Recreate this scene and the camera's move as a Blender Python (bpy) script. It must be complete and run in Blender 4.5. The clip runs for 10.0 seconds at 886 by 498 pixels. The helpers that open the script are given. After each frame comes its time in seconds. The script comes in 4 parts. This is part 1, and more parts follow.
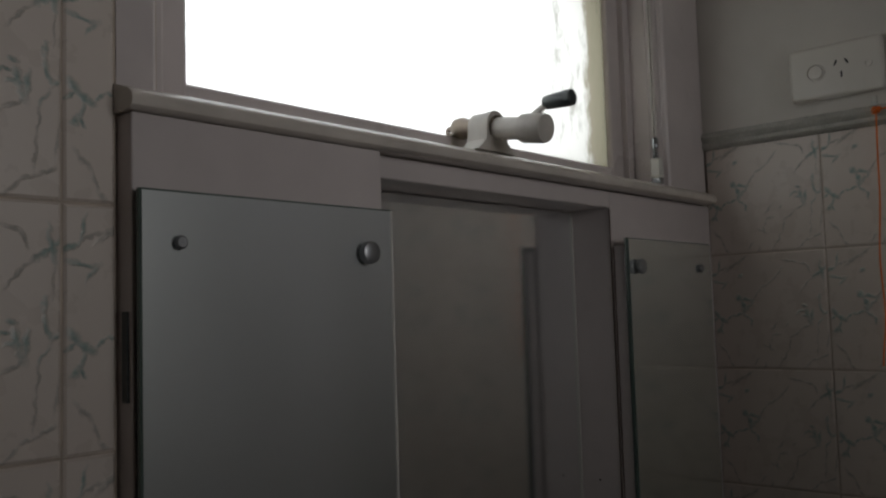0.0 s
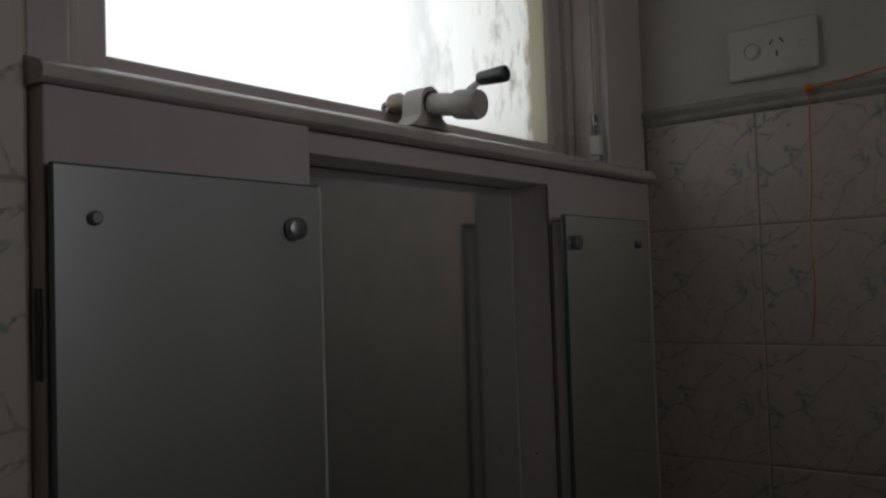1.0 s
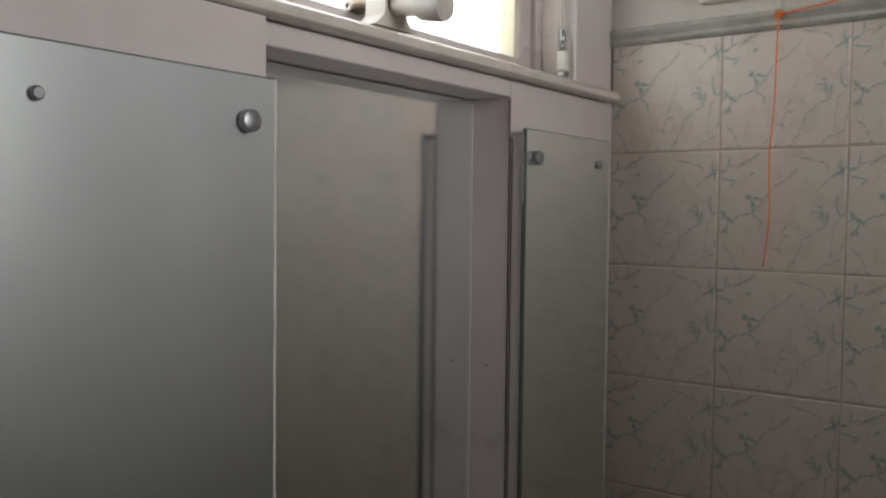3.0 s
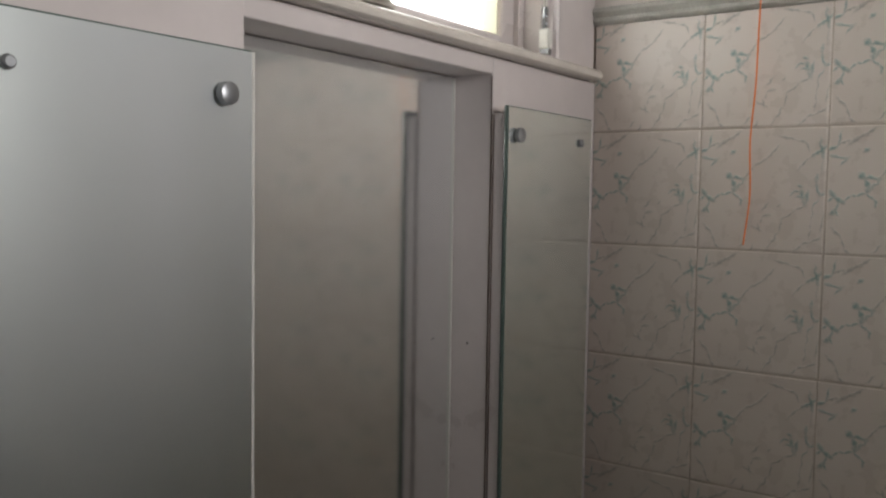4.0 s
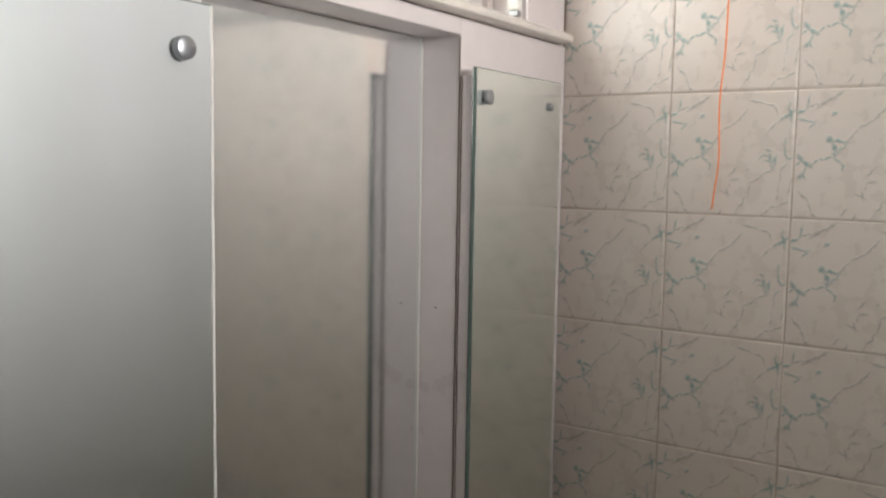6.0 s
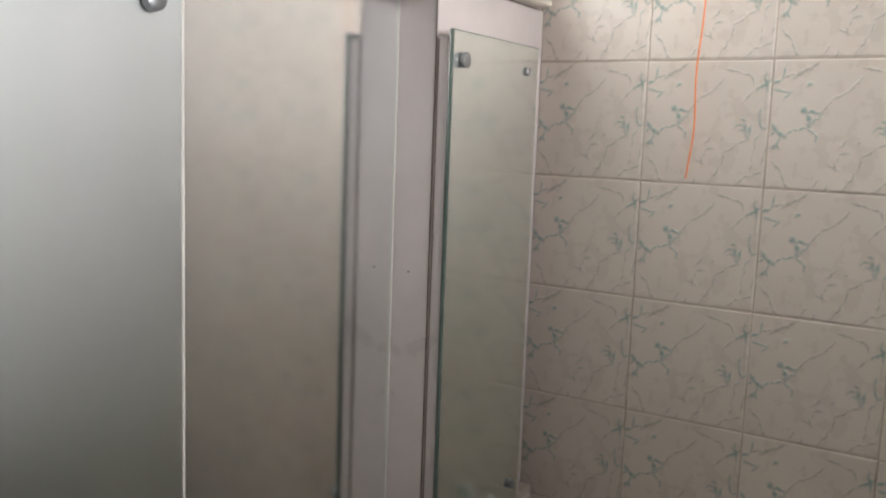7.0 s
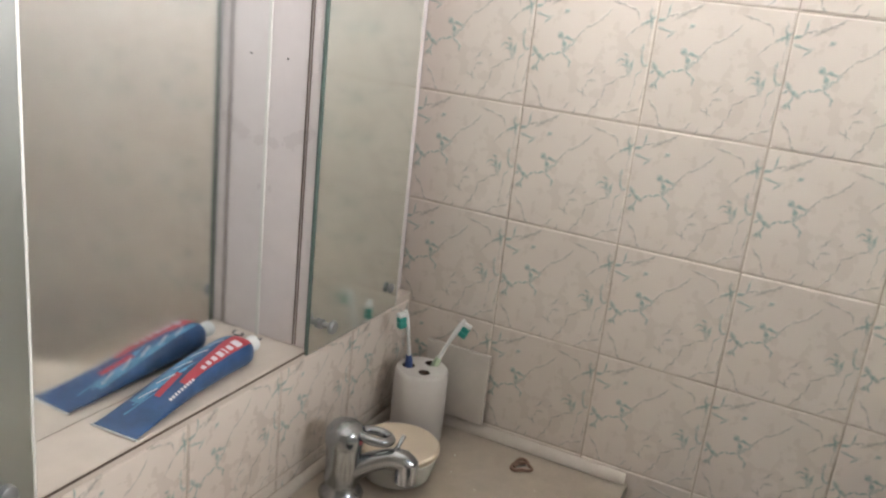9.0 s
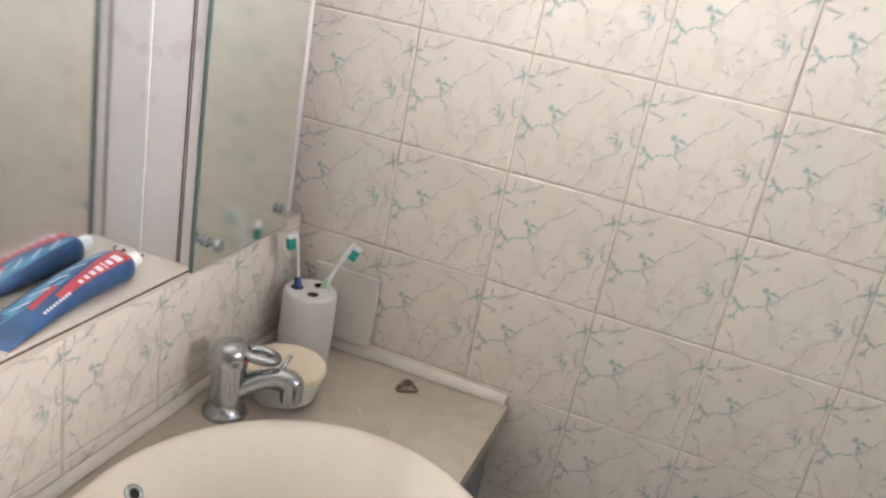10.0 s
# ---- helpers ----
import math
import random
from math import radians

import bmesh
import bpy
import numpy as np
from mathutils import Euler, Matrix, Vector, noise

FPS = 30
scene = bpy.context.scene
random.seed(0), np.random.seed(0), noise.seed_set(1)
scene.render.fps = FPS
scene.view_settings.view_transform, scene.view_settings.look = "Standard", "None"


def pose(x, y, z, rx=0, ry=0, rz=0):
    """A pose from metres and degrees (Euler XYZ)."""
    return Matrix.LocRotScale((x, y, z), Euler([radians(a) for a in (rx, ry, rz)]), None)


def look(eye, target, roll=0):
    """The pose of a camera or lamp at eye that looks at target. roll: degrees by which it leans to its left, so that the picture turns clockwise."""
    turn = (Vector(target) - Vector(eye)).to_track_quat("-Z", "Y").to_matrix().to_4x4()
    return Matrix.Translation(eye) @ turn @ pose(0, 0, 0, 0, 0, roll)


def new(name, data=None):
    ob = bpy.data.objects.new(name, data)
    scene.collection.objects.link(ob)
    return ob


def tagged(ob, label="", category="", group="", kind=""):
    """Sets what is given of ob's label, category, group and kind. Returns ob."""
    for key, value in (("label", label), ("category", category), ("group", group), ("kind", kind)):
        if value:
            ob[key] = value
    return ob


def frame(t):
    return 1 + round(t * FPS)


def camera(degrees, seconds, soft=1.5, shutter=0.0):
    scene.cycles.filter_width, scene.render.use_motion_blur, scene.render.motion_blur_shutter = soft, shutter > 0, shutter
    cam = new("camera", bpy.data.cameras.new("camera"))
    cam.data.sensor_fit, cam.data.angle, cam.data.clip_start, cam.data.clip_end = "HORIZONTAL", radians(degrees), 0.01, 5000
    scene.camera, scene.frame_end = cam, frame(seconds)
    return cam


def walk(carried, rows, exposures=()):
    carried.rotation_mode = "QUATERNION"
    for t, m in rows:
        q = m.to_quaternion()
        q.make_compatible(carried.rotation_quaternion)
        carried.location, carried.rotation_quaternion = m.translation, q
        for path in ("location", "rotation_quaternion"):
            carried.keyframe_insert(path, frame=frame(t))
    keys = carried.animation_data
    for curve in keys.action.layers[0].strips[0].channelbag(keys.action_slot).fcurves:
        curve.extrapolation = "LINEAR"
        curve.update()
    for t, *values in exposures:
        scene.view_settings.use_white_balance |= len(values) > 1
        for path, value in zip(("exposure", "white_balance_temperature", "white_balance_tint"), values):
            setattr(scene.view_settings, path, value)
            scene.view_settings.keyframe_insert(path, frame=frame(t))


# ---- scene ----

# ================= camera =================
cam = camera(54.2, 10.0, soft=2.3)
PATH = [
    (0, (-1.112, -0.353, 1.638), (0.383, 0.968, 1.779), -1.8),
    (0.5, (-1.102, -0.368, 1.641), (0.416, 0.927, 1.776), -2.6),
    (1, (-1.096, -0.371, 1.637), (0.46, 0.882, 1.721), -1.9),
    (1.5, (-1.092, -0.369, 1.632), (0.492, 0.852, 1.656), -0.8),
    (2, (-1.089, -0.366, 1.624), (0.508, 0.837, 1.602), -0.1),
    (2.5, (-1.088, -0.367, 1.621), (0.515, 0.828, 1.564), 0.3),
    (4, (-1.083, -0.371, 1.613), (0.546, 0.782, 1.487), 0.9),
    (4.5, (-1.081, -0.37, 1.611), (0.558, 0.769, 1.472), 0.7),
    (5, (-1.077, -0.371, 1.608), (0.571, 0.753, 1.453), 0.6),
    (5.5, (-1.073, -0.374, 1.606), (0.577, 0.742, 1.435), 0.6),
    (7, (-1.068, -0.371, 1.598), (0.617, 0.674, 1.338), 2.1),
    (7.5, (-1.058, -0.364, 1.592), (0.637, 0.646, 1.267), 2.6),
    (8, (-1.042, -0.382, 1.567), (0.655, 0.601, 1.171), 3.7),
    (8.5, (-1.037, -0.388, 1.555), (0.677, 0.512, 1.053), 5.0),
    (9, (-1.037, -0.389, 1.544), (0.697, 0.409, 0.948), 6.4),
    (9.5, (-1.039, -0.392, 1.541), (0.721, 0.292, 0.883), 8.3),
    (10, (-1.039, -0.399, 1.533), (0.752, 0.144, 0.828), 10.7),
]
EXPOSURES = [
    (0, -3.75, 6400, 10),
    (0.5, -4.22, 6400, 10),
    (1, -4.40, 6400, 10),
    (1.5, -4.00, 6400, 10),
    (2, -3.00, 6400, 10),
    (2.5, -2.32, 6400, 10),
    (4, -1.58, 6480, 10),
    (4.5, -1.38, 6480, 10),
    (5, -0.97, 6430, 10),
    (5.5, -0.72, 6500, 10),
    (7, -0.50, 6430, 10),
    (7.5, -0.53, 6430, 10),
    (8, -0.15, 6430, 10),
    (8.5, 0.12, 6430, 10),
    (9, 0.72, 6360, 10),
    (9.5, 0.95, 6230, 10),
    (10, 1.16, 6210, 10),
]
walk(cam, [(t, look(eye, target, roll)) for t, eye, target, roll in PATH], EXPOSURES)

ROOM_X, ROOM_Y, ROOM_Z = -2.05, -1.55, 2.55

# ================= world and light =================
world = bpy.data.worlds.new("sky")
scene.world = world
world.use_nodes = True
wn = world.node_tree
sky = wn.nodes.new("ShaderNodeTexSky")
sky.sky_type = "NISHITA"
sky.sun_disc = False
sky.sun_elevation = radians(43)
sky.sun_rotation = radians(45)
wn.links.new(sky.outputs[0], wn.nodes["Background"].inputs[0])
wn.nodes["Background"].inputs[1].default_value = 0.1

sun = new("sun", bpy.data.lights.new("sun", "SUN"))
sun.data.energy, sun.data.angle, sun.data.color = 3.0, radians(0.5), (1, 0.95, 0.88)
sun.matrix_world = look((3.0, 3.0, 4.0), (0, 0, 0))


def area(name, eye, target, w, h, watts, color):
    lamp = bpy.data.lights.new(name, "AREA")
    lamp.shape, lamp.size, lamp.size_y, lamp.energy, lamp.color = "RECTANGLE", w, h, watts, color
    ob = new(name, lamp)
    ob.matrix_world = look(eye, target)
    return ob


# daylight through the frosted window; an added fill lamp at the unseen south wall
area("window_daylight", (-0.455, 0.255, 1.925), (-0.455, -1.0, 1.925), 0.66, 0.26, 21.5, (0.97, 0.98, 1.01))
area("added_fill_light", (-0.66, ROOM_Y - 0.004, 1.99), (-0.60, 0.0, 2.06), 0.62, 0.66, 9.4, (1.0, 0.97, 0.955)).data.spread = radians(66)


# ================= materials =================
def material(name):
    m = bpy.data.materials.new(name)
    m.use_nodes = True
    return m, m.node_tree, m.node_tree.nodes["Principled BSDF"]


def node(nt, kind, **values):
    n = nt.nodes.new("ShaderNode" + kind)
    for key, value in values.items():
        n.inputs[key].default_value = value
    return n


def ramp(nt, source, stops):
    n = nt.nodes.new("ShaderNodeValToRGB")
    while len(n.color_ramp.elements) < len(stops):
        n.color_ramp.elements.new(0.5)
    for e, (at, colour) in zip(n.color_ramp.elements, stops):
        e.position = at
        e.color = (*colour, 1) if len(colour) == 3 else colour
    nt.links.new(source, n.inputs[0])
    return n


def coords(nt, scale=(1, 1, 1), which="Object"):
    tc = nt.nodes.new("ShaderNodeTexCoord")
    mp = node(nt, "Mapping", Scale=scale)
    nt.links.new(tc.outputs[which], mp.inputs[0])
    return mp.outputs[0]


def g(v):
    return (v, v, v)


def paint(name, colour, rough=0.45, vary=0.12, scale=9.0, bump=0.15, dirt=0.0, metal=0.0, stretch=(1, 1, 1)):
    """Painted, plastic or mineral surface with two scales of tone, gloss and relief."""
    m, nt, b = material(name)
    at = coords(nt, stretch)
    broad = node(nt, "TexNoise", Scale=scale, Detail=6.0, Roughness=0.6)
    fine = node(nt, "TexNoise", Scale=scale * 22, Detail=4.0, Roughness=0.7)
    nt.links.new(at, broad.inputs["Vector"])
    nt.links.new(at, fine.inputs["Vector"])
    low = tuple(c * (1 - vary) for c in colour)
    high = tuple(min(1, c * (1 + vary * 0.5)) for c in colour)
    tone = ramp(nt, broad.outputs[0], [(0.3, low), (0.7, high)])
    out = tone.outputs[0]
    if dirt:
        spots = ramp(nt, fine.outputs[0], [(0.62, g(0)), (0.74, g(dirt))])
        mix = nt.nodes.new("ShaderNodeMix")
        mix.data_type = "RGBA"
        nt.links.new(spots.outputs[0], mix.inputs[0])
        nt.links.new(out, mix.inputs[6])
        mix.inputs[7].default_value = (*(c * 0.45 for c in colour), 1)
        out = mix.outputs[2]
    nt.links.new(out, b.inputs["Base Color"])
    spread = 0.08 if bump else 0.0
    r = ramp(nt, (fine if bump else broad).outputs[0], [(0.3, g(max(0.02, rough - 0.03 - spread / 2))), (0.75, g(min(1, rough + 0.03 + spread)))])
    nt.links.new(r.outputs[0], b.inputs["Roughness"])
    b.inputs["Metallic"].default_value = metal
    if bump:
        bp = node(nt, "Bump", Strength=bump, Distance=0.0008)
        nt.links.new(fine.outputs[0], bp.inputs["Height"])
        nt.links.new(bp.outputs[0], b.inputs["Normal"])
    return m


def marble_tile():
    """Cream glazed tile with one printed and embossed grey-green vein pattern, the same on each tile."""
    m, nt, b = material("veined_tile")
    at = coords(nt, (1 / 0.15, 1 / 0.15, 0))

    def math2(op, a, c):
        n = nt.nodes.new("ShaderNodeMath")
        n.operation = op
        for i, v in enumerate((a, c)):
            if isinstance(v, float):
                n.inputs[i].default_value = v
            else:
                nt.links.new(v, n.inputs[i])
        return n.outputs[0]

    def bend(source, scale, amount, detail):
        warp = node(nt, "TexNoise", Scale=scale, Detail=detail, Roughness=0.6)
        nt.links.new(at, warp.inputs["Vector"])
        off = nt.nodes.new("ShaderNodeVectorMath")
        off.operation = "MULTIPLY_ADD"
        off.inputs[1].default_value = (amount, amount, 0)
        off.inputs[2].default_value = (-amount / 2, -amount / 2, 0)
        nt.links.new(warp.outputs["Color"], off.inputs[0])
        add = nt.nodes.new("ShaderNodeVectorMath")
        nt.links.new(source, add.inputs[0])
        nt.links.new(off.outputs[0], add.inputs[1])
        return add.outputs[0]

    wavy = bend(bend(at, 6.0, 0.05, 4.0), 21.0, 0.055, 4.0)

    def strokes(lines, after=None):
        """Tapered strokes along lines of (x, y), in tile widths from the lower left; the first number is the half-width.
        Each stroke carries the one before in its flattened third axis, so that they are worked out one by one."""
        nearest, before = None, after
        for w, *points in lines:
            for (x0, y0), (x1, y1) in zip(points, points[1:]):
                mp = nt.nodes.new("ShaderNodeMapping")
                mp.vector_type = "TEXTURE"
                mp.inputs["Location"].default_value = ((x0 + x1) / 2, (y0 + y1) / 2, 0)
                mp.inputs["Rotation"].default_value = (0, 0, math.atan2(y1 - y0, x1 - x0))
                mp.inputs["Scale"].default_value = (math.hypot(x1 - x0, y1 - y0) / 1.65 + w, w * 1.3, 1e6)
                if before is None:
                    nt.links.new(wavy, mp.inputs[0])
                else:
                    lift = nt.nodes.new("ShaderNodeVectorMath")
                    lift.operation = "MULTIPLY_ADD"
                    lift.inputs[1].default_value = (0, 0, 1)
                    nt.links.new(before, lift.inputs[0])
                    nt.links.new(wavy, lift.inputs[2])
                    nt.links.new(lift.outputs[0], mp.inputs[0])
                far = nt.nodes.new("ShaderNodeVectorMath")
                far.operation = "LENGTH"
                nt.links.new(mp.outputs[0], far.inputs[0])
                nearest = far.outputs["Value"] if nearest is None else math2("MINIMUM", nearest, far.outputs["Value"])
                before = nearest
        return ramp(nt, nearest, [(0.2, g(1)), (1.0, g(0))]).outputs[0]

    # teal flower, its neighbours at both sides of the tile, and the grey veins between them
    flower = [(0.021, (0.235, 0.635), (0.265, 0.60)), (0.013, (0.26, 0.60), (0.37, 0.595), (0.29, 0.48)), (0.014, (0.275, 0.58), (0.30, 0.53), (0.285, 0.48)),
              (0.010, (0.285, 0.48), (0.34, 0.435), (0.35, 0.375)), (0.009, (0.285, 0.478), (0.18, 0.465), (0.13, 0.42))]
    left_tuft = [(0.020, (0.03, 0.49), (0.065, 0.45)), (0.015, (0.06, 0.45), (0.125, 0.405)), (0.012, (0.09, 0.41), (0.055, 0.34), (0.035, 0.31)), (0.010, (0.06, 0.345), (0.085, 0.31)), (0.010, (0.0, 0.40), (0.06, 0.45))]
    right_tuft = [(0.017, (0.815, 0.50), (0.85, 0.39)), (0.013, (0.865, 0.49), (0.86, 0.40)), (0.009, (0.745, 0.455), (0.775, 0.50), (0.80, 0.49)), (0.010, (0.79, 0.445), (0.87, 0.44)),
                  (0.010, (0.79, 0.535), (0.825, 0.525)), (0.014, (0.925, 0.62), (0.92, 0.55), (0.955, 0.445)), (0.015, (0.955, 0.45), (0.99, 0.485)), (0.010, (0.945, 0.43), (0.915, 0.38))]
    corner_tuft = [(0.014, (0.90, 0.77), (1.0, 0.86)), (0.014, (0.95, 0.90), (0.975, 0.75)), (0.011, (0.0, 0.79), (0.07, 0.86), (0.10, 0.95)), (0.013, (0.02, 0.765), (0.145, 0.755)), (0.011, (0.145, 0.755), (0.10, 0.69)), (0.015, (0.255, 0.805), (0.28, 0.825))]
    long_veins = [(0.009, (0.36, 0.60), (0.44, 0.69), (0.56, 0.76), (0.64, 0.86)), (0.009, (0.64, 0.93), (0.775, 0.905), (0.85, 0.87), (0.865, 0.81)), (0.010, (0.13, 0.84), (0.30, 0.945)), (0.009, (0.06, 0.86), (0.17, 0.88), (0.36, 0.985)),
                  (0.008, (0.785, 0.66), (0.87, 0.755), (0.945, 0.81)), (0.007, (0.96, 0.62), (0.975, 0.74))]
    low_veins = [(0.010, (0.05, 0.22), (0.12, 0.125), (0.145, 0.045), (0.18, 0.02)), (0.009, (0.86, 0.385), (0.76, 0.345), (0.685, 0.27), (0.655, 0.16), (0.57, 0.02)), (0.009, (0.775, 0.01), (0.845, 0.08), (0.91, 0.095), (0.97, 0.14)),
                 (0.007, (0.915, 0.38), (0.90, 0.25), (0.895, 0.12)), (0.007, (0.99, 0.32), (0.97, 0.18))]
    flecks = [(0.010, (0.58, 0.40), (0.52, 0.33)), (0.010, (0.59, 0.30), (0.515, 0.27), (0.51, 0.23)), (0.009, (0.445, 0.205), (0.535, 0.16)), (0.009, (0.485, 0.22), (0.51, 0.15)), (0.009, (0.66, 0.40), (0.64, 0.37)), (0.008, (0.40, 0.10), (0.34, 0.03)), (0.008, (0.46, 0.06), (0.43, 0.0))]
    teal = strokes(flower + left_tuft + right_tuft + corner_tuft)
    grey = strokes(long_veins + low_veins + flecks, teal)
    patch = node(nt, "TexNoise", Scale=13.0, Detail=5.0, Roughness=0.7)
    nt.links.new(at, patch.inputs["Vector"])
    worn = ramp(nt, patch.outputs[0], [(0.34, g(0.35)), (0.52, g(1))])
    vein = math2("MULTIPLY", grey, worn.outputs[0])
    blot = math2("MULTIPLY", teal, worn.outputs[0])
    real = coords(nt)
    cloud = node(nt, "TexNoise", Scale=11.0, Detail=5.0)
    nt.links.new(real, cloud.inputs["Vector"])
    body = ramp(nt, cloud.outputs[0], [(0.2, (0.68, 0.605, 0.54)), (0.8, (0.735, 0.66, 0.595))])
    mix = nt.nodes.new("ShaderNodeMix")
    mix.data_type = "RGBA"
    nt.links.new(math2("MULTIPLY", vein, 0.92), mix.inputs[0])
    nt.links.new(body.outputs[0], mix.inputs[6])
    mix.inputs[7].default_value = (0.41, 0.395, 0.355, 1)
    mix2 = nt.nodes.new("ShaderNodeMix")
    mix2.data_type = "RGBA"
    nt.links.new(math2("MULTIPLY", blot, 1.0), mix2.inputs[0])
    nt.links.new(mix.outputs[2], mix2.inputs[6])
    mix2.inputs[7].default_value = (0.30, 0.39, 0.36, 1)
    info = nt.nodes.new("ShaderNodeObjectInfo")
    shade = ramp(nt, info.outputs["Random"], [(0.0, g(0.95)), (1.0, g(1.0))])
    tint = nt.nodes.new("ShaderNodeMix")
    tint.data_type = "RGBA"
    tint.blend_type = "MULTIPLY"
    tint.inputs[0].default_value = 1.0
    nt.links.new(mix2.outputs[2], tint.inputs[6])
    nt.links.new(shade.outputs[0], tint.inputs[7])
    nt.links.new(tint.outputs[2], b.inputs["Base Color"])
    film = node(nt, "TexNoise", Scale=45.0, Detail=4.0)
    nt.links.new(real, film.inputs["Vector"])
    rough = ramp(nt, film.outputs[0], [(0.3, g(0.22)), (0.7, g(0.40))])
    nt.links.new(rough.outputs[0], b.inputs["Roughness"])
    bp = node(nt, "Bump", Strength=0.5, Distance=0.0012)
    nt.links.new(math2("MAXIMUM", grey, teal), bp.inputs["Height"])
    nt.links.new(bp.outputs[0], b.inputs["Normal"])
    return m


def fogged_mirror(name, low, high, film, colour=(0.80, 0.84, 0.83)):
    """Silvered glass under a dried, misty film: rough in patches, streaked downwards, partly matt; whiter upwards to
    paint in haze.
    """
    m, nt, b = material(name)
    at = coords(nt, (1, 1, 0.35))
    broad = node(nt, "TexNoise", Scale=5.0, Detail=2.0, Roughness=0.5)
    fine = node(nt, "TexNoise", Scale=16.0, Detail=2.0, Roughness=0.5)
    nt.links.new(at, broad.inputs["Vector"])
    nt.links.new(coords(nt, (1, 1, 0.45)), fine.inputs["Vector"])
    r = ramp(nt, broad.outputs[0], [(0.1, g(low)), (0.9, g(high))])
    nt.links.new(r.outputs[0], b.inputs["Roughness"])
    b.inputs["Metallic"].default_value = 1.0
    b.inputs["Base Color"].default_value = (*colour, 1)
    matt = nt.nodes.new("ShaderNodeBsdfDiffuse")
    matt.inputs[0].default_value = (0.88, 0.895, 0.93, 1)
    a = ramp(nt, broad.outputs[0], [(0.1, g(film * 0.4)), (0.9, g(film))])
    split = nt.nodes.new("ShaderNodeSeparateXYZ")
    nt.links.new(coords(nt), split.inputs[0])
    # the film whitens with height: bright window haze put into the colour
    painted_haze = nt.nodes.new("ShaderNodeMapRange")
    painted_haze.inputs[1].default_value, painted_haze.inputs[2].default_value = 1.36, 1.80
    painted_haze.inputs[3].default_value, painted_haze.inputs[4].default_value = 0.03, 1.0
    nt.links.new(split.outputs[2], painted_haze.inputs[0])
    d0 = ramp(nt, fine.outputs[0], [(0.0, g(0.70)), (1.0, g(1.0))])
    d = nt.nodes.new("ShaderNodeMath")
    d.operation = "MULTIPLY"
    nt.links.new(d0.outputs[0], d.inputs[0])
    nt.links.new(painted_haze.outputs[0], d.inputs[1])
    mul = nt.nodes.new("ShaderNodeMath")
    mul.operation = "MULTIPLY"
    nt.links.new(a.outputs[0], mul.inputs[0])
    nt.links.new(d.outputs[0], mul.inputs[1])
    mix = nt.nodes.new("ShaderNodeMixShader")
    nt.links.new(mul.outputs[0], mix.inputs[0])
    nt.links.new(b.outputs[0], mix.inputs[1])
    nt.links.new(matt.outputs[0], mix.inputs[2])
    nt.links.new(mix.outputs[0], nt.nodes["Material Output"].inputs[0])
    return m


def frosted_pane():
    """Obscure glass: it scatters the daylight behind it, with grime and dried runs, and is darker towards the right."""
    m, nt, b = material("frosted_glass")
    at = coords(nt, (1, 1, 0.4))
    grime = node(nt, "TexNoise", Scale=38.0, Detail=6.0, Roughness=0.7)
    broad = node(nt, "TexNoise", Scale=7.0, Detail=3.0)
    nt.links.new(at, grime.inputs["Vector"])
    nt.links.new(at, broad.inputs["Vector"])
    add = nt.nodes.new("ShaderNodeMath")
    nt.links.new(grime.outputs[0], add.inputs[0])
    nt.links.new(broad.outputs[0], add.inputs[1])
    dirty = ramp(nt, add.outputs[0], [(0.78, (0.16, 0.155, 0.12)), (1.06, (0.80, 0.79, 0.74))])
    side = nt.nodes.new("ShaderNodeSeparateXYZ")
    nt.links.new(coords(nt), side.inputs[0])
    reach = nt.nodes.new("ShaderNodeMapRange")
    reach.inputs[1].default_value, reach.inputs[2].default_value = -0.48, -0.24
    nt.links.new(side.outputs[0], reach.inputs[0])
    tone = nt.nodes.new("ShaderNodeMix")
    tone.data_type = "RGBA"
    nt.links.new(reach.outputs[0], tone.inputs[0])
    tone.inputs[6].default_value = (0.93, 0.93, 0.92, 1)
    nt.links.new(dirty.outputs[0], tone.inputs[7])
    glow = nt.nodes.new("ShaderNodeBsdfTranslucent")
    split = nt.nodes.new("ShaderNodeSeparateXYZ")
    nt.links.new(coords(nt), split.inputs[0])
    shift = nt.nodes.new("ShaderNodeMath")
    shift.operation = "MULTIPLY_ADD"
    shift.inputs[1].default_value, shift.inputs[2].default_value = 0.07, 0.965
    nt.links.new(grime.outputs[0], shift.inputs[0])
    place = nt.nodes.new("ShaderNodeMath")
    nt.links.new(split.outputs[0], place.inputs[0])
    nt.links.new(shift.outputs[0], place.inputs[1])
    # tone falls off towards the right edge of the pane
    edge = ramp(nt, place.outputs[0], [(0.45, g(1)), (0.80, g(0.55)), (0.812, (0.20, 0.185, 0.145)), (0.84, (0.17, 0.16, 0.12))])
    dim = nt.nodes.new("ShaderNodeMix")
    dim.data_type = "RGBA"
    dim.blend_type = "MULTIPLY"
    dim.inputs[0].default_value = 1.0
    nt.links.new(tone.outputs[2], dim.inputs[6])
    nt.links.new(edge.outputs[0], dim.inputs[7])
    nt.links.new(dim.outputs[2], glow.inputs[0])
    b.inputs["Base Color"].default_value = (0.85, 0.87, 0.85, 1)
    b.inputs["Roughness"].default_value = 0.25
    mix = nt.nodes.new("ShaderNodeMixShader")
    mix.inputs[0].default_value = 0.92
    nt.links.new(b.outputs[0], mix.inputs[1])
    nt.links.new(glow.outputs[0], mix.inputs[2])
    nt.links.new(mix.outputs[0], nt.nodes["Material Output"].inputs[0])
    return m


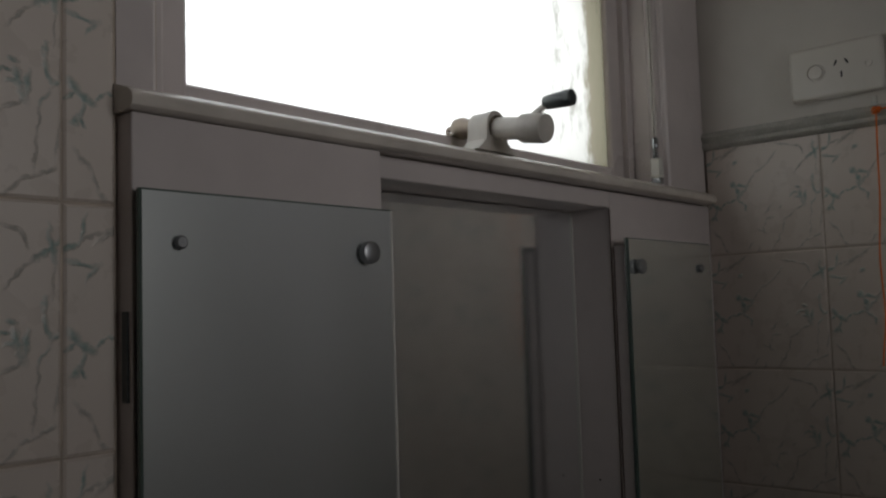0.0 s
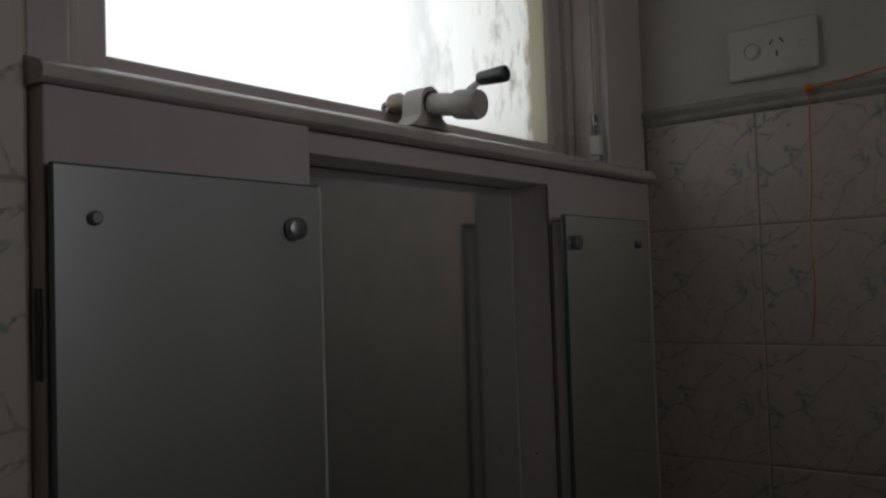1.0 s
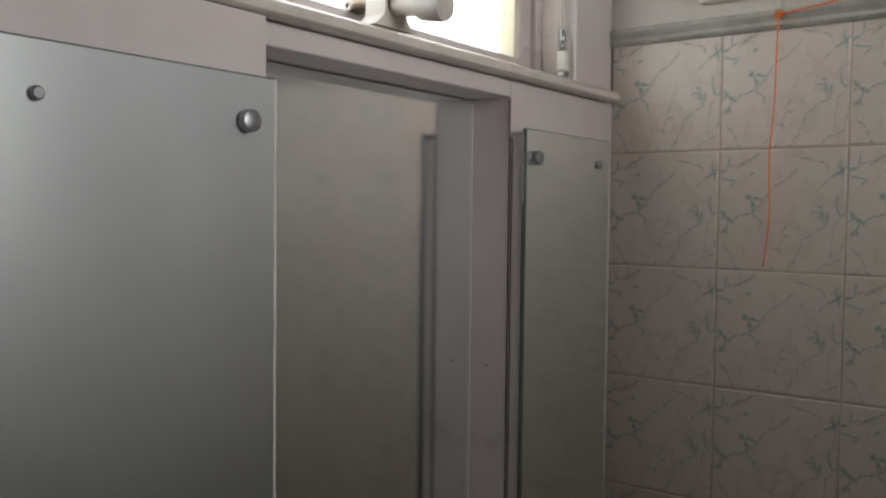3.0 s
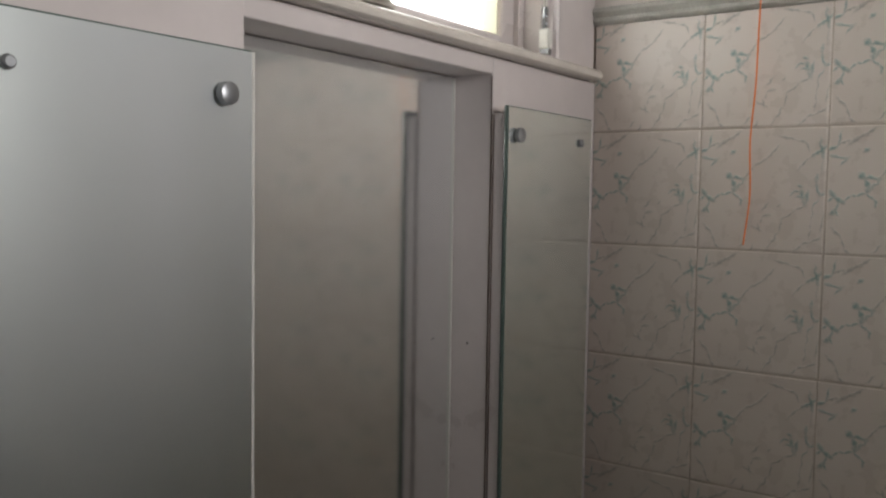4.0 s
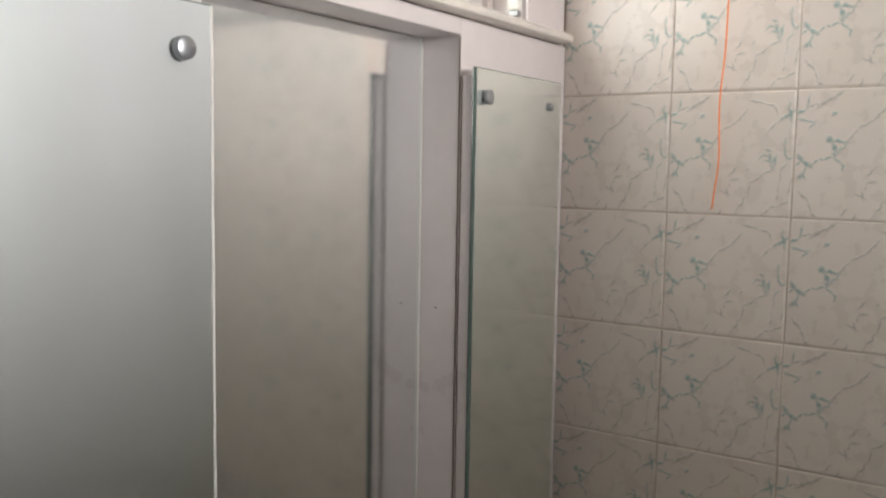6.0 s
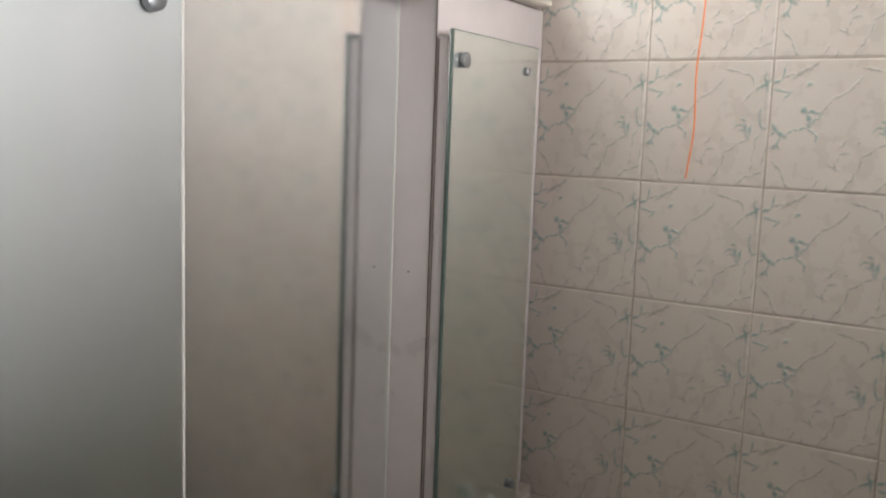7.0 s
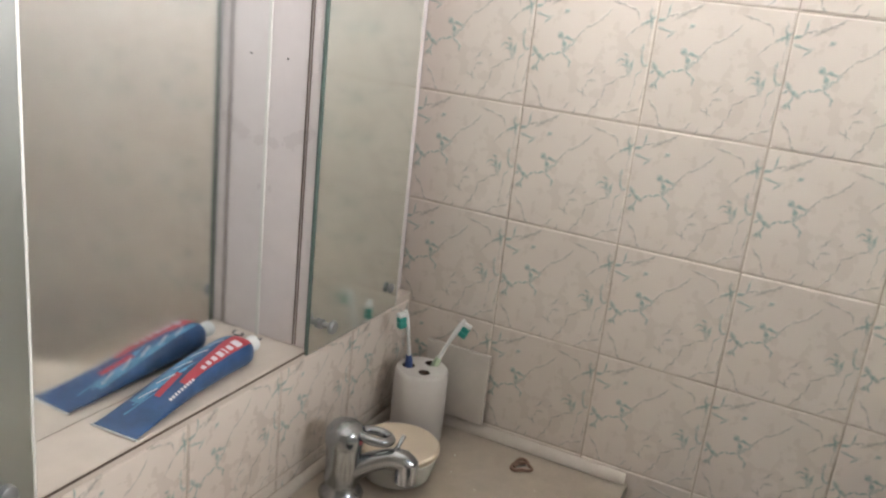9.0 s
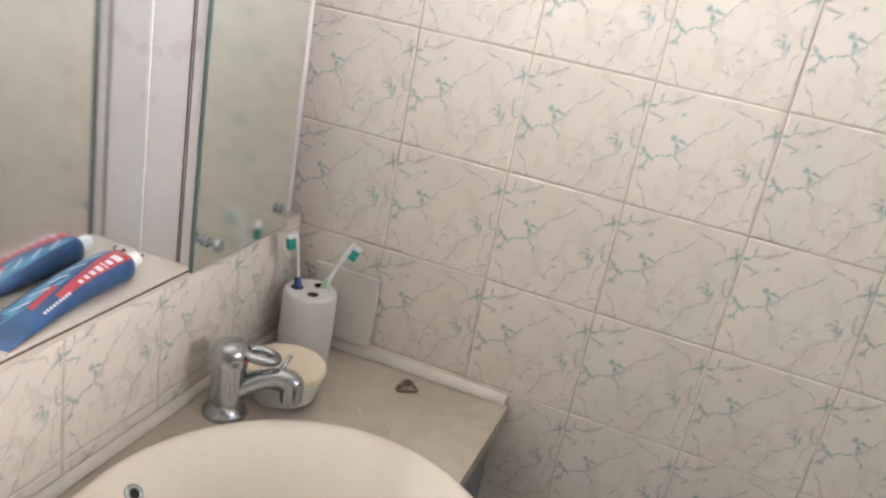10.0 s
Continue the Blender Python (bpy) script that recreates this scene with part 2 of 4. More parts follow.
TILE = marble_tile()
GROUT = paint("grout", (0.56, 0.48, 0.40), 0.85, 0.25, 30, 0.4, 0.4)
PLASTER = paint("painted_plaster", (0.66, 0.63, 0.58), 0.55, 0.10, 5, 0.12, 0.05)
CREAM = paint("cream_gloss_paint", (0.62, 0.565, 0.55), 0.3, 0.12, 7, 0.0)
SILL_PAINT = paint("worn_sill_paint", (0.64, 0.59, 0.53), 0.20, 0.22, 12, 0.06, 0.12)
CEILING = paint("ceiling_paint", (0.75, 0.74, 0.71), 0.7, 0.05, 4, 0.2)
FLOOR = paint("vinyl_floor", (0.17, 0.15, 0.13), 0.4, 0.15, 6, 0.2, 0.2)
DADO = paint("grey_green_glaze", (0.50, 0.495, 0.45), 0.25, 0.25, 20, 0.1)
MIRROR_LEFT = fogged_mirror("misty_mirror", 0.285, 0.31, 0.66, (0.58, 0.63, 0.605))
MIRROR_BACK = fogged_mirror("filmed_mirror", 0.06, 0.15, 0.24, (0.94, 0.96, 0.96))
MIRROR_RIGHT = fogged_mirror("dull_mirror", 0.10, 0.20, 0.24, (0.86, 0.91, 0.88))
# pale colour stands in for the bright reflection along polished glass edges
GLINT_PAINT = paint("painted_bevel_glint", (0.62, 0.61, 0.57), 0.12, 0.05, 30, 0.0)
EDGE = paint("ground_glass_edge", (0.11, 0.15, 0.13), 0.18, 0.2, 30, 0.0)
MIRROR_BACKING = paint("mirror_backing", (0.05, 0.06, 0.06), 0.5, 0.2, 20, 0.1)
PANE = frosted_pane()
CLEAR_BACK = bpy.data.materials.new("clear_glass_back")
CLEAR_BACK.use_nodes = True
see = CLEAR_BACK.node_tree.nodes.new("ShaderNodeBsdfTransparent")
see.inputs[0].default_value = (0.95, 0.97, 0.96, 1)
CLEAR_BACK.node_tree.links.new(see.outputs[0], CLEAR_BACK.node_tree.nodes["Material Output"].inputs[0])
CHROME = paint("chrome", (0.44, 0.46, 0.48), 0.2, 0.06, 12, 0.0, 0.0, 1.0)
DULL_METAL = paint("dull_metal", (0.17, 0.14, 0.11), 0.4, 0.25, 60, 0.2, 0.4, 0.8)
DARK = paint("dark_gap", (0.03, 0.03, 0.03), 0.7, 0.2, 30, 0.2)
SOCKET_WHITE = paint("aged_white_plastic", (0.74, 0.71, 0.65), 0.35, 0.05, 12, 0.05)
COUNTER = paint("speckled_benchtop", (0.46, 0.40, 0.33), 0.38, 0.12, 40, 0.15, 0.35)
UPSTAND = paint("white_ceramic_strip", (0.62, 0.56, 0.50), 0.3, 0.08, 25, 0.1, 0.25)
LEDGE = paint("beige_ledge", (0.60, 0.53, 0.46), 0.4, 0.10, 16, 0.15, 0.15)
BROWN_GAP = paint("brown_joint", (0.10, 0.065, 0.045), 0.7, 0.3, 60, 0.2)
HOLDER_WHITE = paint("white_ceramic", (0.70, 0.67, 0.64), 0.3, 0.06, 10, 0.0)
JAR_CREAM = paint("cream_plastic", (0.70, 0.60, 0.47), 0.4, 0.06, 20, 0.05)
BRISTLE = paint("teal_bristles", (0.03, 0.33, 0.27), 0.6, 0.15, 300, 0.4)
BRUSH_WHITE = paint("white_brush_plastic", (0.78, 0.79, 0.78), 0.25, 0.03, 20, 0.0)
GRIP_BLUE = paint("blue_rubber_grip", (0.05, 0.10, 0.28), 0.4, 0.1, 60, 0.05)
GRIP_GREEN = paint("pale_green_plastic", (0.48, 0.60, 0.42), 0.3, 0.08, 60, 0.0)
CLEAR = paint("clear_plastic", (0.70, 0.69, 0.64), 0.15, 0.1, 40, 0.0)
BLUE_TUBE = paint("blue_laminate", (0.020, 0.072, 0.19), 0.35, 0.45, 26, 0.0)
LIGHT_BLUE = paint("light_blue_print", (0.08, 0.25, 0.42), 0.3, 0.5, 40, 0.0)
RED_PRINT = paint("red_print", (0.40, 0.04, 0.055), 0.3, 0.1, 30, 0.0)
PALE_PRINT = paint("pale_print", (0.62, 0.60, 0.64), 0.35, 0.05, 30, 0.0)
CAP_WHITE = paint("white_cap", (0.76, 0.78, 0.76), 0.35, 0.05, 30, 0.0)
SPARE = paint("spare_tile_glaze", (0.68, 0.63, 0.575), 0.3, 0.12, 14, 0.0)
STUD = paint("worn_chrome_stud", (0.34, 0.35, 0.36), 0.38, 0.15, 60, 0.0)
STUD.node_tree.nodes["Principled BSDF"].inputs["Metallic"].default_value = 0.8
RED_DOT = paint("red_mark", (0.35, 0.03, 0.04), 0.3, 0.1, 30, 0.0)
ORANGE = paint("orange_cord", (0.85, 0.20, 0.03), 0.6, 0.15, 300, 0.4)
BLACK_KNOB = paint("black_plastic", (0.030, 0.042, 0.040), 0.4, 0.2, 60, 0.1)
WINDER_GREY = paint("aged_cream_enamel", (0.55, 0.52, 0.47), 0.35, 0.12, 60, 0.1, 0.3)
HAIR_BROWN = paint("brown_elastic", (0.24, 0.15, 0.105), 0.7, 0.2, 200, 0.4)
CABINET = paint("grey_laminate", (0.15, 0.16, 0.17), 0.35, 0.06, 10, 0.05)
CERAMIC = paint("basin_glaze", (0.80, 0.72, 0.63), 0.1, 0.04, 5, 0.0)


# ================= mesh helpers =================
def box(bm, x0, x1, y0, y1, z0, z1, bevel=0.0, segments=2):
    made = bmesh.ops.create_cube(bm, size=1.0)["verts"]
    for v in made:
        v.co = Vector((x0 + (v.co.x + 0.5) * (x1 - x0), y0 + (v.co.y + 0.5) * (y1 - y0), z0 + (v.co.z + 0.5) * (z1 - z0)))
    if bevel:
        edges = list({e for v in made for e in v.link_edges})
        bmesh.ops.bevel(bm, geom=edges, offset=bevel, segments=segments, affect="EDGES", profile=0.5)
    return bm


def boxed(*a, **k):
    return box(bmesh.new(), *a, **k)


def extrude_profile(points, axis, a, b, closed=True):
    """A straight moulding: points in the two other axes, run along axis from a to b."""
    bm = bmesh.new()

    def place(p, s):
        return {"x": (s, p[0], p[1]), "y": (p[0], s, p[1]), "z": (p[0], p[1], s)}[axis]

    first = [bm.verts.new(place(p, a)) for p in points]
    last = [bm.verts.new(place(p, b)) for p in points]
    n = len(points)
    for i in range(n):
        j = (i + 1) % n
        bm.faces.new((first[i], first[j], last[j], last[i]))
    bm.faces.new(first[::-1])
    bm.faces.new(last)
    bmesh.ops.recalc_face_normals(bm, faces=bm.faces)
    return bm


def lathe(bm, profile, segments=32, m=None):
    """Turn (radius, height) pairs round z, then lay the result by m."""
    m = m or Matrix()
    rings = []
    for r, z in profile:
        if r < 1e-6:
            rings.append([bm.verts.new(m @ Vector((0, 0, z)))])
        else:
            rings.append([bm.verts.new(m @ Vector((r * math.cos(2 * math.pi * k / segments), r * math.sin(2 * math.pi * k / segments), z))) for k in range(segments)])
    for a, b in zip(rings, rings[1:]):
        for k in range(segments):
            j = (k + 1) % segments
            if len(a) == 1 and len(b) == 1:
                continue
            if len(a) == 1:
                bm.faces.new((a[0], b[j], b[k]))
            elif len(b) == 1:
                bm.faces.new((a[k], a[j], b[0]))
            else:
                bm.faces.new((a[k], a[j], b[j], b[k]))
    bmesh.ops.recalc_face_normals(bm, faces=bm.faces)
    return bm


def tube(bm, path, radii, segments=16, flat=1.0):
    """A swept round (or flattened) bar through the points of path."""
    path = [Vector(p) for p in path]
    if not isinstance(radii, (list, tuple)):
        radii = [radii] * len(path)
    rings, side = [], None
    for i, p in enumerate(path):
        ahead = (path[min(i + 1, len(path) - 1)] - path[max(i - 1, 0)]).normalized()
        if side is None:
            side = ahead.orthogonal().normalized()
        side = (side - ahead * side.dot(ahead)).normalized()
        up = ahead.cross(side)
        rings.append([bm.verts.new(p + radii[i] * (math.cos(2 * math.pi * k / segments) * side + flat * math.sin(2 * math.pi * k / segments) * up)) for k in range(segments)])
    for a, b in zip(rings, rings[1:]):
        for k in range(segments):
            j = (k + 1) % segments
            bm.faces.new((a[k], a[j], b[j], b[k]))
    bm.faces.new(rings[0][::-1])
    bm.faces.new(rings[-1])
    bmesh.ops.recalc_face_normals(bm, faces=bm.faces)
    return bm


def part(name, bm, mat, parent=None, label="", smooth=False):
    me = bpy.data.meshes.new(name)
    if smooth:
        for f in bm.faces:
            f.smooth = True
    bm.to_mesh(me)
    bm.free()
    me.materials.append(mat)
    ob = new(name, me)
    if parent is not None:
        ob.parent = parent
        if parent.type == "EMPTY":
            ob.matrix_parent_inverse = Matrix.Translation(parent.location).inverted()
    if smooth:
        me.set_sharp_from_angle(angle=radians(40))
    if label:
        tagged(ob, label)
    return ob


def thing(name, label, category, at=(0, 0, 0), group="", kind=""):
    ob = new(name)
    ob.empty_display_size = 0.02
    ob.location = at
    return tagged(ob, label, category, group, kind)


def structure(name, bm, mat, label, category, smooth=False):
    return tagged(part(name, bm, mat, None, "", smooth), label, category, kind="structure")


# ================= the room =================
WALL_Y = 0.150        # face of the tiled window wall
PANEL_Y = 0.147       # face of the timber panel that holds the mirrors
LEDGE_Z = 1.115
LEDGE_Y = 0.130        # face of the tiles below the ledge
BENCH_Z = 0.931

structure("floor", boxed(ROOM_X - 0.1, 0.1, ROOM_Y - 0.1, 0.35, -0.06, 0.0), FLOOR, "brown-grey vinyl floor of the small bathroom", "floor")
structure("ceiling", boxed(ROOM_X - 0.1, 0.1, ROOM_Y - 0.1, 0.35, ROOM_Z, ROOM_Z + 0.06), CEILING, "plain white painted ceiling", "ceiling")
wall_east = structure("wall_east", boxed(0.0018, 0.1, ROOM_Y - 0.1, 0.35, 0.0, ROOM_Z), GROUT, "bathroom wall of cream veined tiles", "wall")
part("plaster", boxed(0.0, 0.006, ROOM_Y, WALL_Y + 0.01, 1.850, ROOM_Z), PLASTER, wall_east, "cream painted plaster above the tiles")
structure("wall_west", boxed(ROOM_X - 0.1, ROOM_X, ROOM_Y - 0.1, 0.35, 0.0, ROOM_Z), PLASTER, "plain cream painted wall", "wall")
# the opening in this unseen wall is added to hold the fill lamp
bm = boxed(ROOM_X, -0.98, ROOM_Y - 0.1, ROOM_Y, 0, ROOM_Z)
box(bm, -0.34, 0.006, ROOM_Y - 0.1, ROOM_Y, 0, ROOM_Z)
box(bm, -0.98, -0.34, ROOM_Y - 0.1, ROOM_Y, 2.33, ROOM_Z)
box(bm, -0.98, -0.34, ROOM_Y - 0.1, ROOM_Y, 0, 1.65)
structure("wall_south", bm, PLASTER, "plain cream painted wall, unseen, with an opening added for the fill lamp", "wall")

# window wall: tiled below the ledge and beside the panel, open at the window and the recess
OPEN_L, OPEN_R = -0.815, -0.105
bm = boxed(ROOM_X, 0.006, LEDGE_Y + 0.0018, 0.35, 0.0, LEDGE_Z - 0.012)
box(bm, ROOM_X, -0.846, WALL_Y + 0.0018, 0.35, LEDGE_Z - 0.012, ROOM_Z)
box(bm, -0.846, 0.006, 0.2065, 0.35, LEDGE_Z - 0.012, 1.765)
box(bm, -0.846, OPEN_L, WALL_Y + 0.006, 0.35, 1.765, ROOM_Z)
box(bm, OPEN_R + 0.004, 0.006, 0.19, 0.35, 1.765, ROOM_Z)
box(bm, OPEN_L, OPEN_R + 0.004, WALL_Y + 0.006, 0.35, 2.08, ROOM_Z)
wall_north = structure("wall_north", bm, GROUT, "window wall of cream veined tiles below a painted panel", "wall")

# timber panel round the recess
N_L, N_R, N_T, N_B = -0.632, -0.2605, 1.747, 0.199
panel = thing("timber_panel", "cream painted timber panel with a recess, under the window sill", "wall panel", (0, 0, 0), kind="structure")
part("board", boxed(-0.845, N_L, 0.134, 0.205, LEDGE_Z, 1.766, bevel=0.0015), CREAM, panel)
part("board", boxed(N_R, -0.001, PANEL_Y, 0.205, LEDGE_Z, 1.766, bevel=0.0015), CREAM, panel)
part("board", boxed(N_L, N_R, PANEL_Y, 0.205, N_T, 1.766, bevel=0.0015), CREAM, panel)
part("mirror_board", boxed(N_R + 0.0004, -0.060, 0.1308, 0.1468, LEDGE_Z + 0.0005, 1.704, bevel=0.001), CREAM, panel)
part("edge_line", boxed(N_R - 0.0006, N_R + 0.0002, 0.1474, 0.1484, LEDGE_Z + 0.002, N_T - 0.002), BROWN_GAP, panel, "thin brown edge line")
part("edge_line", boxed(N_R - 0.0002, N_R + 0.0010, 0.1440, 0.1450, LEDGE_Z + 0.002, 1.7025), BROWN_GAP, panel, "thin brown edge line")
part("screw_hole", lathe(bmesh.new(), [(0.0, 0.0), (0.0012, 0.0), (0.0012, 0.0006), (0, 0.0006)], 10, pose(N_R - 0.0004, 0.1745, 1.443, 0, -90, 0)), DARK, panel)

# sill
nose = [(0.205, 1.7685), (0.136, 1.7665), (0.131, 1.767), (0.128, 1.769), (0.127, 1.7725), (0.128, 1.776), (0.132, 1.7795), (0.160, 1.789), (0.205, 1.800)]
structure("window_sill", extrude_profile(nose, "x", -0.848, -0.020), SILL_PAINT, "worn cream painted window sill with a rounded nose", "window sill", True)

structure("sill_return", extrude_profile([(0.205, 1.7685), (0.1495, 1.767), (0.1495, 1.785), (0.205, 1.800)], "x", -0.0198, -0.002), SILL_PAINT, "painted sill end against the corner", "window sill")

# window: frame, beads, stiles and frosted pane
window = thing("window_1", "cream timber window with an overexposed frosted pane", "window", (-0.45, 0.2, 1.8), kind="structure")


def wpart(name, bm, mat, label="", smooth=False):
    return part(name, bm, mat, window, label, smooth)


TOP = 2.08
right_post = [(-0.002, 0.19), (-0.002, 0.150), (-0.102, 0.150), (-0.105, 0.152), (-0.106, 0.157), (-0.110, 0.158), (-0.112, 0.161), (-0.110, 0.164),
              (-0.107, 0.165), (-0.107, 0.167), (-0.111, 0.168), (-0.113, 0.171), (-0.112, 0.173), (-0.112, 0.195), (-0.100, 0.195), (-0.100, 0.19)]
wpart("jamb", extrude_profile(right_post, "z", 1.780, TOP), CREAM, "moulded window jamb")
left_post = [(-0.846, 0.1505), (-0.8205, 0.1505), (-0.818, 0.152), (-0.8165, 0.156), (-0.8165, 0.195), (-0.846, 0.195)]
wpart("jamb", extrude_profile(left_post, "z", 1.780, TOP), CREAM)
wpart("stop_bead", boxed(-0.112, -0.124, 0.195, 0.208, 1.79, TOP, bevel=0.002), CREAM)
wpart("stop_bead", boxed(-0.8160, -0.799, 0.172, 0.208, 1.785, TOP, bevel=0.003), CREAM)
wpart("stile", boxed(-0.152, -0.118, 0.204, 0.226, 1.79, TOP, bevel=0.003), CREAM)
wpart("stile", boxed(-0.7985, -0.764, 0.200, 0.226, 1.79, TOP, bevel=0.003), CREAM)
wpart("bottom_rail", boxed(-0.764, -0.152, 0.203, 0.226, 1.79, 1.8115, bevel=0.003), CREAM)
wpart("top_rail", boxed(-0.764, -0.152, 0.203, 0.226, 2.045, TOP, bevel=0.003), CREAM)
pane = wpart("pane", boxed(-0.768, -0.145, 0.211, 0.215, 1.80, 2.06), PANE, "frosted glass pane with grime, darker towards its right edge")
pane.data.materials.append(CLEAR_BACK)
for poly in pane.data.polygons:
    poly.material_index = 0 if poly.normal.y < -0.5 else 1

# dado trim
dado = [(0.004, 1.842), (-0.002, 1.842), (-0.006, 1.844), (-0.008, 1.847), (-0.006, 1.850), (-0.0045, 1.852), (-0.008, 1.855), (-0.010, 1.859), (-0.008, 1.863), (-0.003, 1.866), (0.004, 1.866)]
structure("trim", extrude_profile(dado, "y", ROOM_Y, WALL_Y - 0.001), DADO, "grey-green glazed dado trim above the tiles", "trim", True)

# ================= mirrors =================


def mirror(label, x0, x1, z0, z1, mat, knobs):
    ob = thing("wall_mirror", label, "mirror", (x0, 0.13, z0))

    def add(name, bm, m, parent=ob, lab="", smooth=False):
        return part(name, bm, m, parent, lab, smooth)

    glass = boxed(x0, x1, 0.1256, 0.1296, z0, z1, bevel=0.0009)
    add("glass_edge", glass, EDGE, lab="dark green glass edge")
    add("silvering", boxed(x0 + 0.0015, x1 - 0.0038, 0.1250, 0.1255, z0 + 0.0015, z1 - 0.0015), mat, lab="misted mirror face")
    add("bevel", extrude_profile([(x1 - 0.0036, 0.1250), (x1 - 0.0008, 0.1253), (x1 - 0.0003, 0.1264), (x1 - 0.0036, 0.1258)], "z", z0 + 0.001, z1 - 0.001), GLINT_PAINT, lab="polished bevel with its glint painted pale")
    add("backing", boxed(x0 + 0.0008, x1 - 0.0008, 0.1297, 0.1306, z0 + 0.001, z1 - 0.001), MIRROR_BACKING)
    for x, z, r, far in knobs:
        if far > 0.015:
            # a cap that has come unscrewed: collar, thin stem and wide head
            head = [(0, far), (r * 0.8, far), (r, far - 0.002), (r, far - 0.005), (r * 0.8, far - 0.007), (r * 0.42, far - 0.008), (r * 0.42, 0.005), (r * 0.75, 0.004), (r * 0.75, -0.006), (0, -0.006)]
        else:
            head = [(0, far), (r * 0.7, far), (r * 0.95, far - 0.001), (r, far - 0.003), (r, 0.003), (r * 0.8, 0.0015), (r * 0.62, 0.0), (r * 0.62, -0.006), (0, -0.006)]
        add("knob", lathe(bmesh.new(), head, 24, pose(x, 0.1250, z, 90, 0, 0)), STUD, lab="dull chrome screw cap", smooth=True)
    return ob


mirror("tall misted frameless mirror on chrome studs, over the panel", -0.845, -0.629, 1.109, 1.718, MIRROR_LEFT,
       [(-0.661, 1.683, 0.0085, 0.010), (-0.819, 1.685, 0.0045, 0.005), (-0.661, 1.140, 0.0085, 0.010), (-0.819, 1.140, 0.0045, 0.005)])
mirror("narrow greenish frameless mirror on chrome studs, beside the corner", -0.2625, -0.052, 1.109, 1.712, MIRROR_RIGHT,
       [(-0.243, 1.680, 0.0085, 0.008), (-0.086, 1.680, 0.005, 0.004), (-0.240, 1.143, 0.0085, 0.021), (-0.079, 1.143, 0.007, 0.006)])
back = thing("recess_mirror", "misty mirror set into the back of the recess", "mirror", (N_L, N_B, LEDGE_Z))
for nm, bm, mt in (("silvering", boxed(N_L, N_R - 0.002, N_B, N_B + 0.0005, LEDGE_Z, N_T - 0.001), MIRROR_BACK),
                   ("glass_edge", boxed(N_R - 0.0022, N_R - 0.0004, N_B - 0.002, N_B + 0.001, LEDGE_Z, N_T - 0.001), GLINT_PAINT)):
    part(nm, bm, mt, back)

# ================= ledge, bench and splash strips =================
structure("ledge", boxed(-0.845, -0.003, LEDGE_Y - 0.0005, N_B, LEDGE_Z - 0.011, LEDGE_Z, bevel=0.001), LEDGE, "beige tiled ledge below the recess", "ledge")
structure("ledge_joint", boxed(N_L + 0.004, -0.262, LEDGE_Y - 0.0014, LEDGE_Y - 0.0006, LEDGE_Z - 0.0042, LEDGE_Z - 0.0018), BROWN_GAP, "brown grout line along the ledge", "joint")


def smooth_between(a, b, n):
    return [a + (b - a) * k / n for k in range(n + 1)]


BASIN = Vector((-0.425, -0.112, BENCH_Z))
BASIN_A, BASIN_B = 0.239, 0.221


def bench_top():
    """The benchtop with an oval cut-out for the basin."""
    bm = bmesh.new()
    x0, x1, y0, y1 = -1.10, -0.001, -0.219, LEDGE_Y - 0.001
    n, tops, lows = 96, [], []
    for z, store in ((BENCH_Z, tops), (BENCH_Z - 0.020, lows)):
        inner, outer = [], []
        for k in range(n):
            a = 2 * math.pi * k / n
            c, s = math.cos(a), math.sin(a)
            p = BASIN + Vector((BASIN_A * 0.94 * c, BASIN_B * 0.94 * s, 0))
            p.y = max(p.y, y0 + 0.004)
            inner.append(bm.verts.new((p.x, p.y, z)))
            far = min((x1 - BASIN.x) / c if c > 1e-6 else 9, (x0 - BASIN.x) / c if c < -1e-6 else 9, (y1 - BASIN.y) / s if s > 1e-6 else 9, (y0 - BASIN.y) / s if s < -1e-6 else 9)
            outer.append(bm.verts.new((BASIN.x + far * c, BASIN.y + far * s, z)))
        store += [inner, outer]
    for k in range(n):
        j = (k + 1) % n
        bm.faces.new((tops[0][k], tops[1][k], tops[1][j], tops[0][j]))
        bm.faces.new((lows[0][k], lows[0][j], lows[1][j], lows[1][k]))
        bm.faces.new((tops[1][k], lows[1][k], lows[1][j], tops[1][j]))
        bm.faces.new((tops[0][k], tops[0][j], lows[0][j], lows[0][k]))
    # square corners
    for cx, cy in ((x1, y0), (x1, y1)):
        vs = sorted([v for v in tops[1]], key=lambda v: (v.co.x - cx) ** 2 + (v.co.y - cy) ** 2)[:2]
        us = sorted([v for v in lows[1]], key=lambda v: (v.co.x - cx) ** 2 + (v.co.y - cy) ** 2)[:2]
        c1, c2 = bm.verts.new((cx, cy, BENCH_Z)), bm.verts.new((cx, cy, BENCH_Z - 0.020))
        bm.faces.new((vs[0], vs[1], c1))
        bm.faces.new((us[0], us[1], c2))
        bm.faces.new((vs[0], c1, c2, us[0]))
        bm.faces.new((vs[1], c1, c2, us[1]))
    bmesh.ops.recalc_face_normals(bm, faces=bm.faces)
    return bm


vanity = thing("vanity", "small bathroom vanity with a speckled beige benchtop", "vanity", (-0.5, 0.0, 0.0))
part("benchtop", bench_top(), COUNTER, vanity, "speckled beige benchtop")
part("cabinet_front", boxed(-1.09, -0.002, -0.205, -0.189, 0.08, BENCH_Z - 0.021, bevel=0.001), CABINET, vanity, "grey laminate cabinet front")
part("cabinet_side", boxed(-1.09, -1.074, -0.188, LEDGE_Y - 0.004, 0.08, BENCH_Z - 0.021, bevel=0.001), CABINET, vanity)
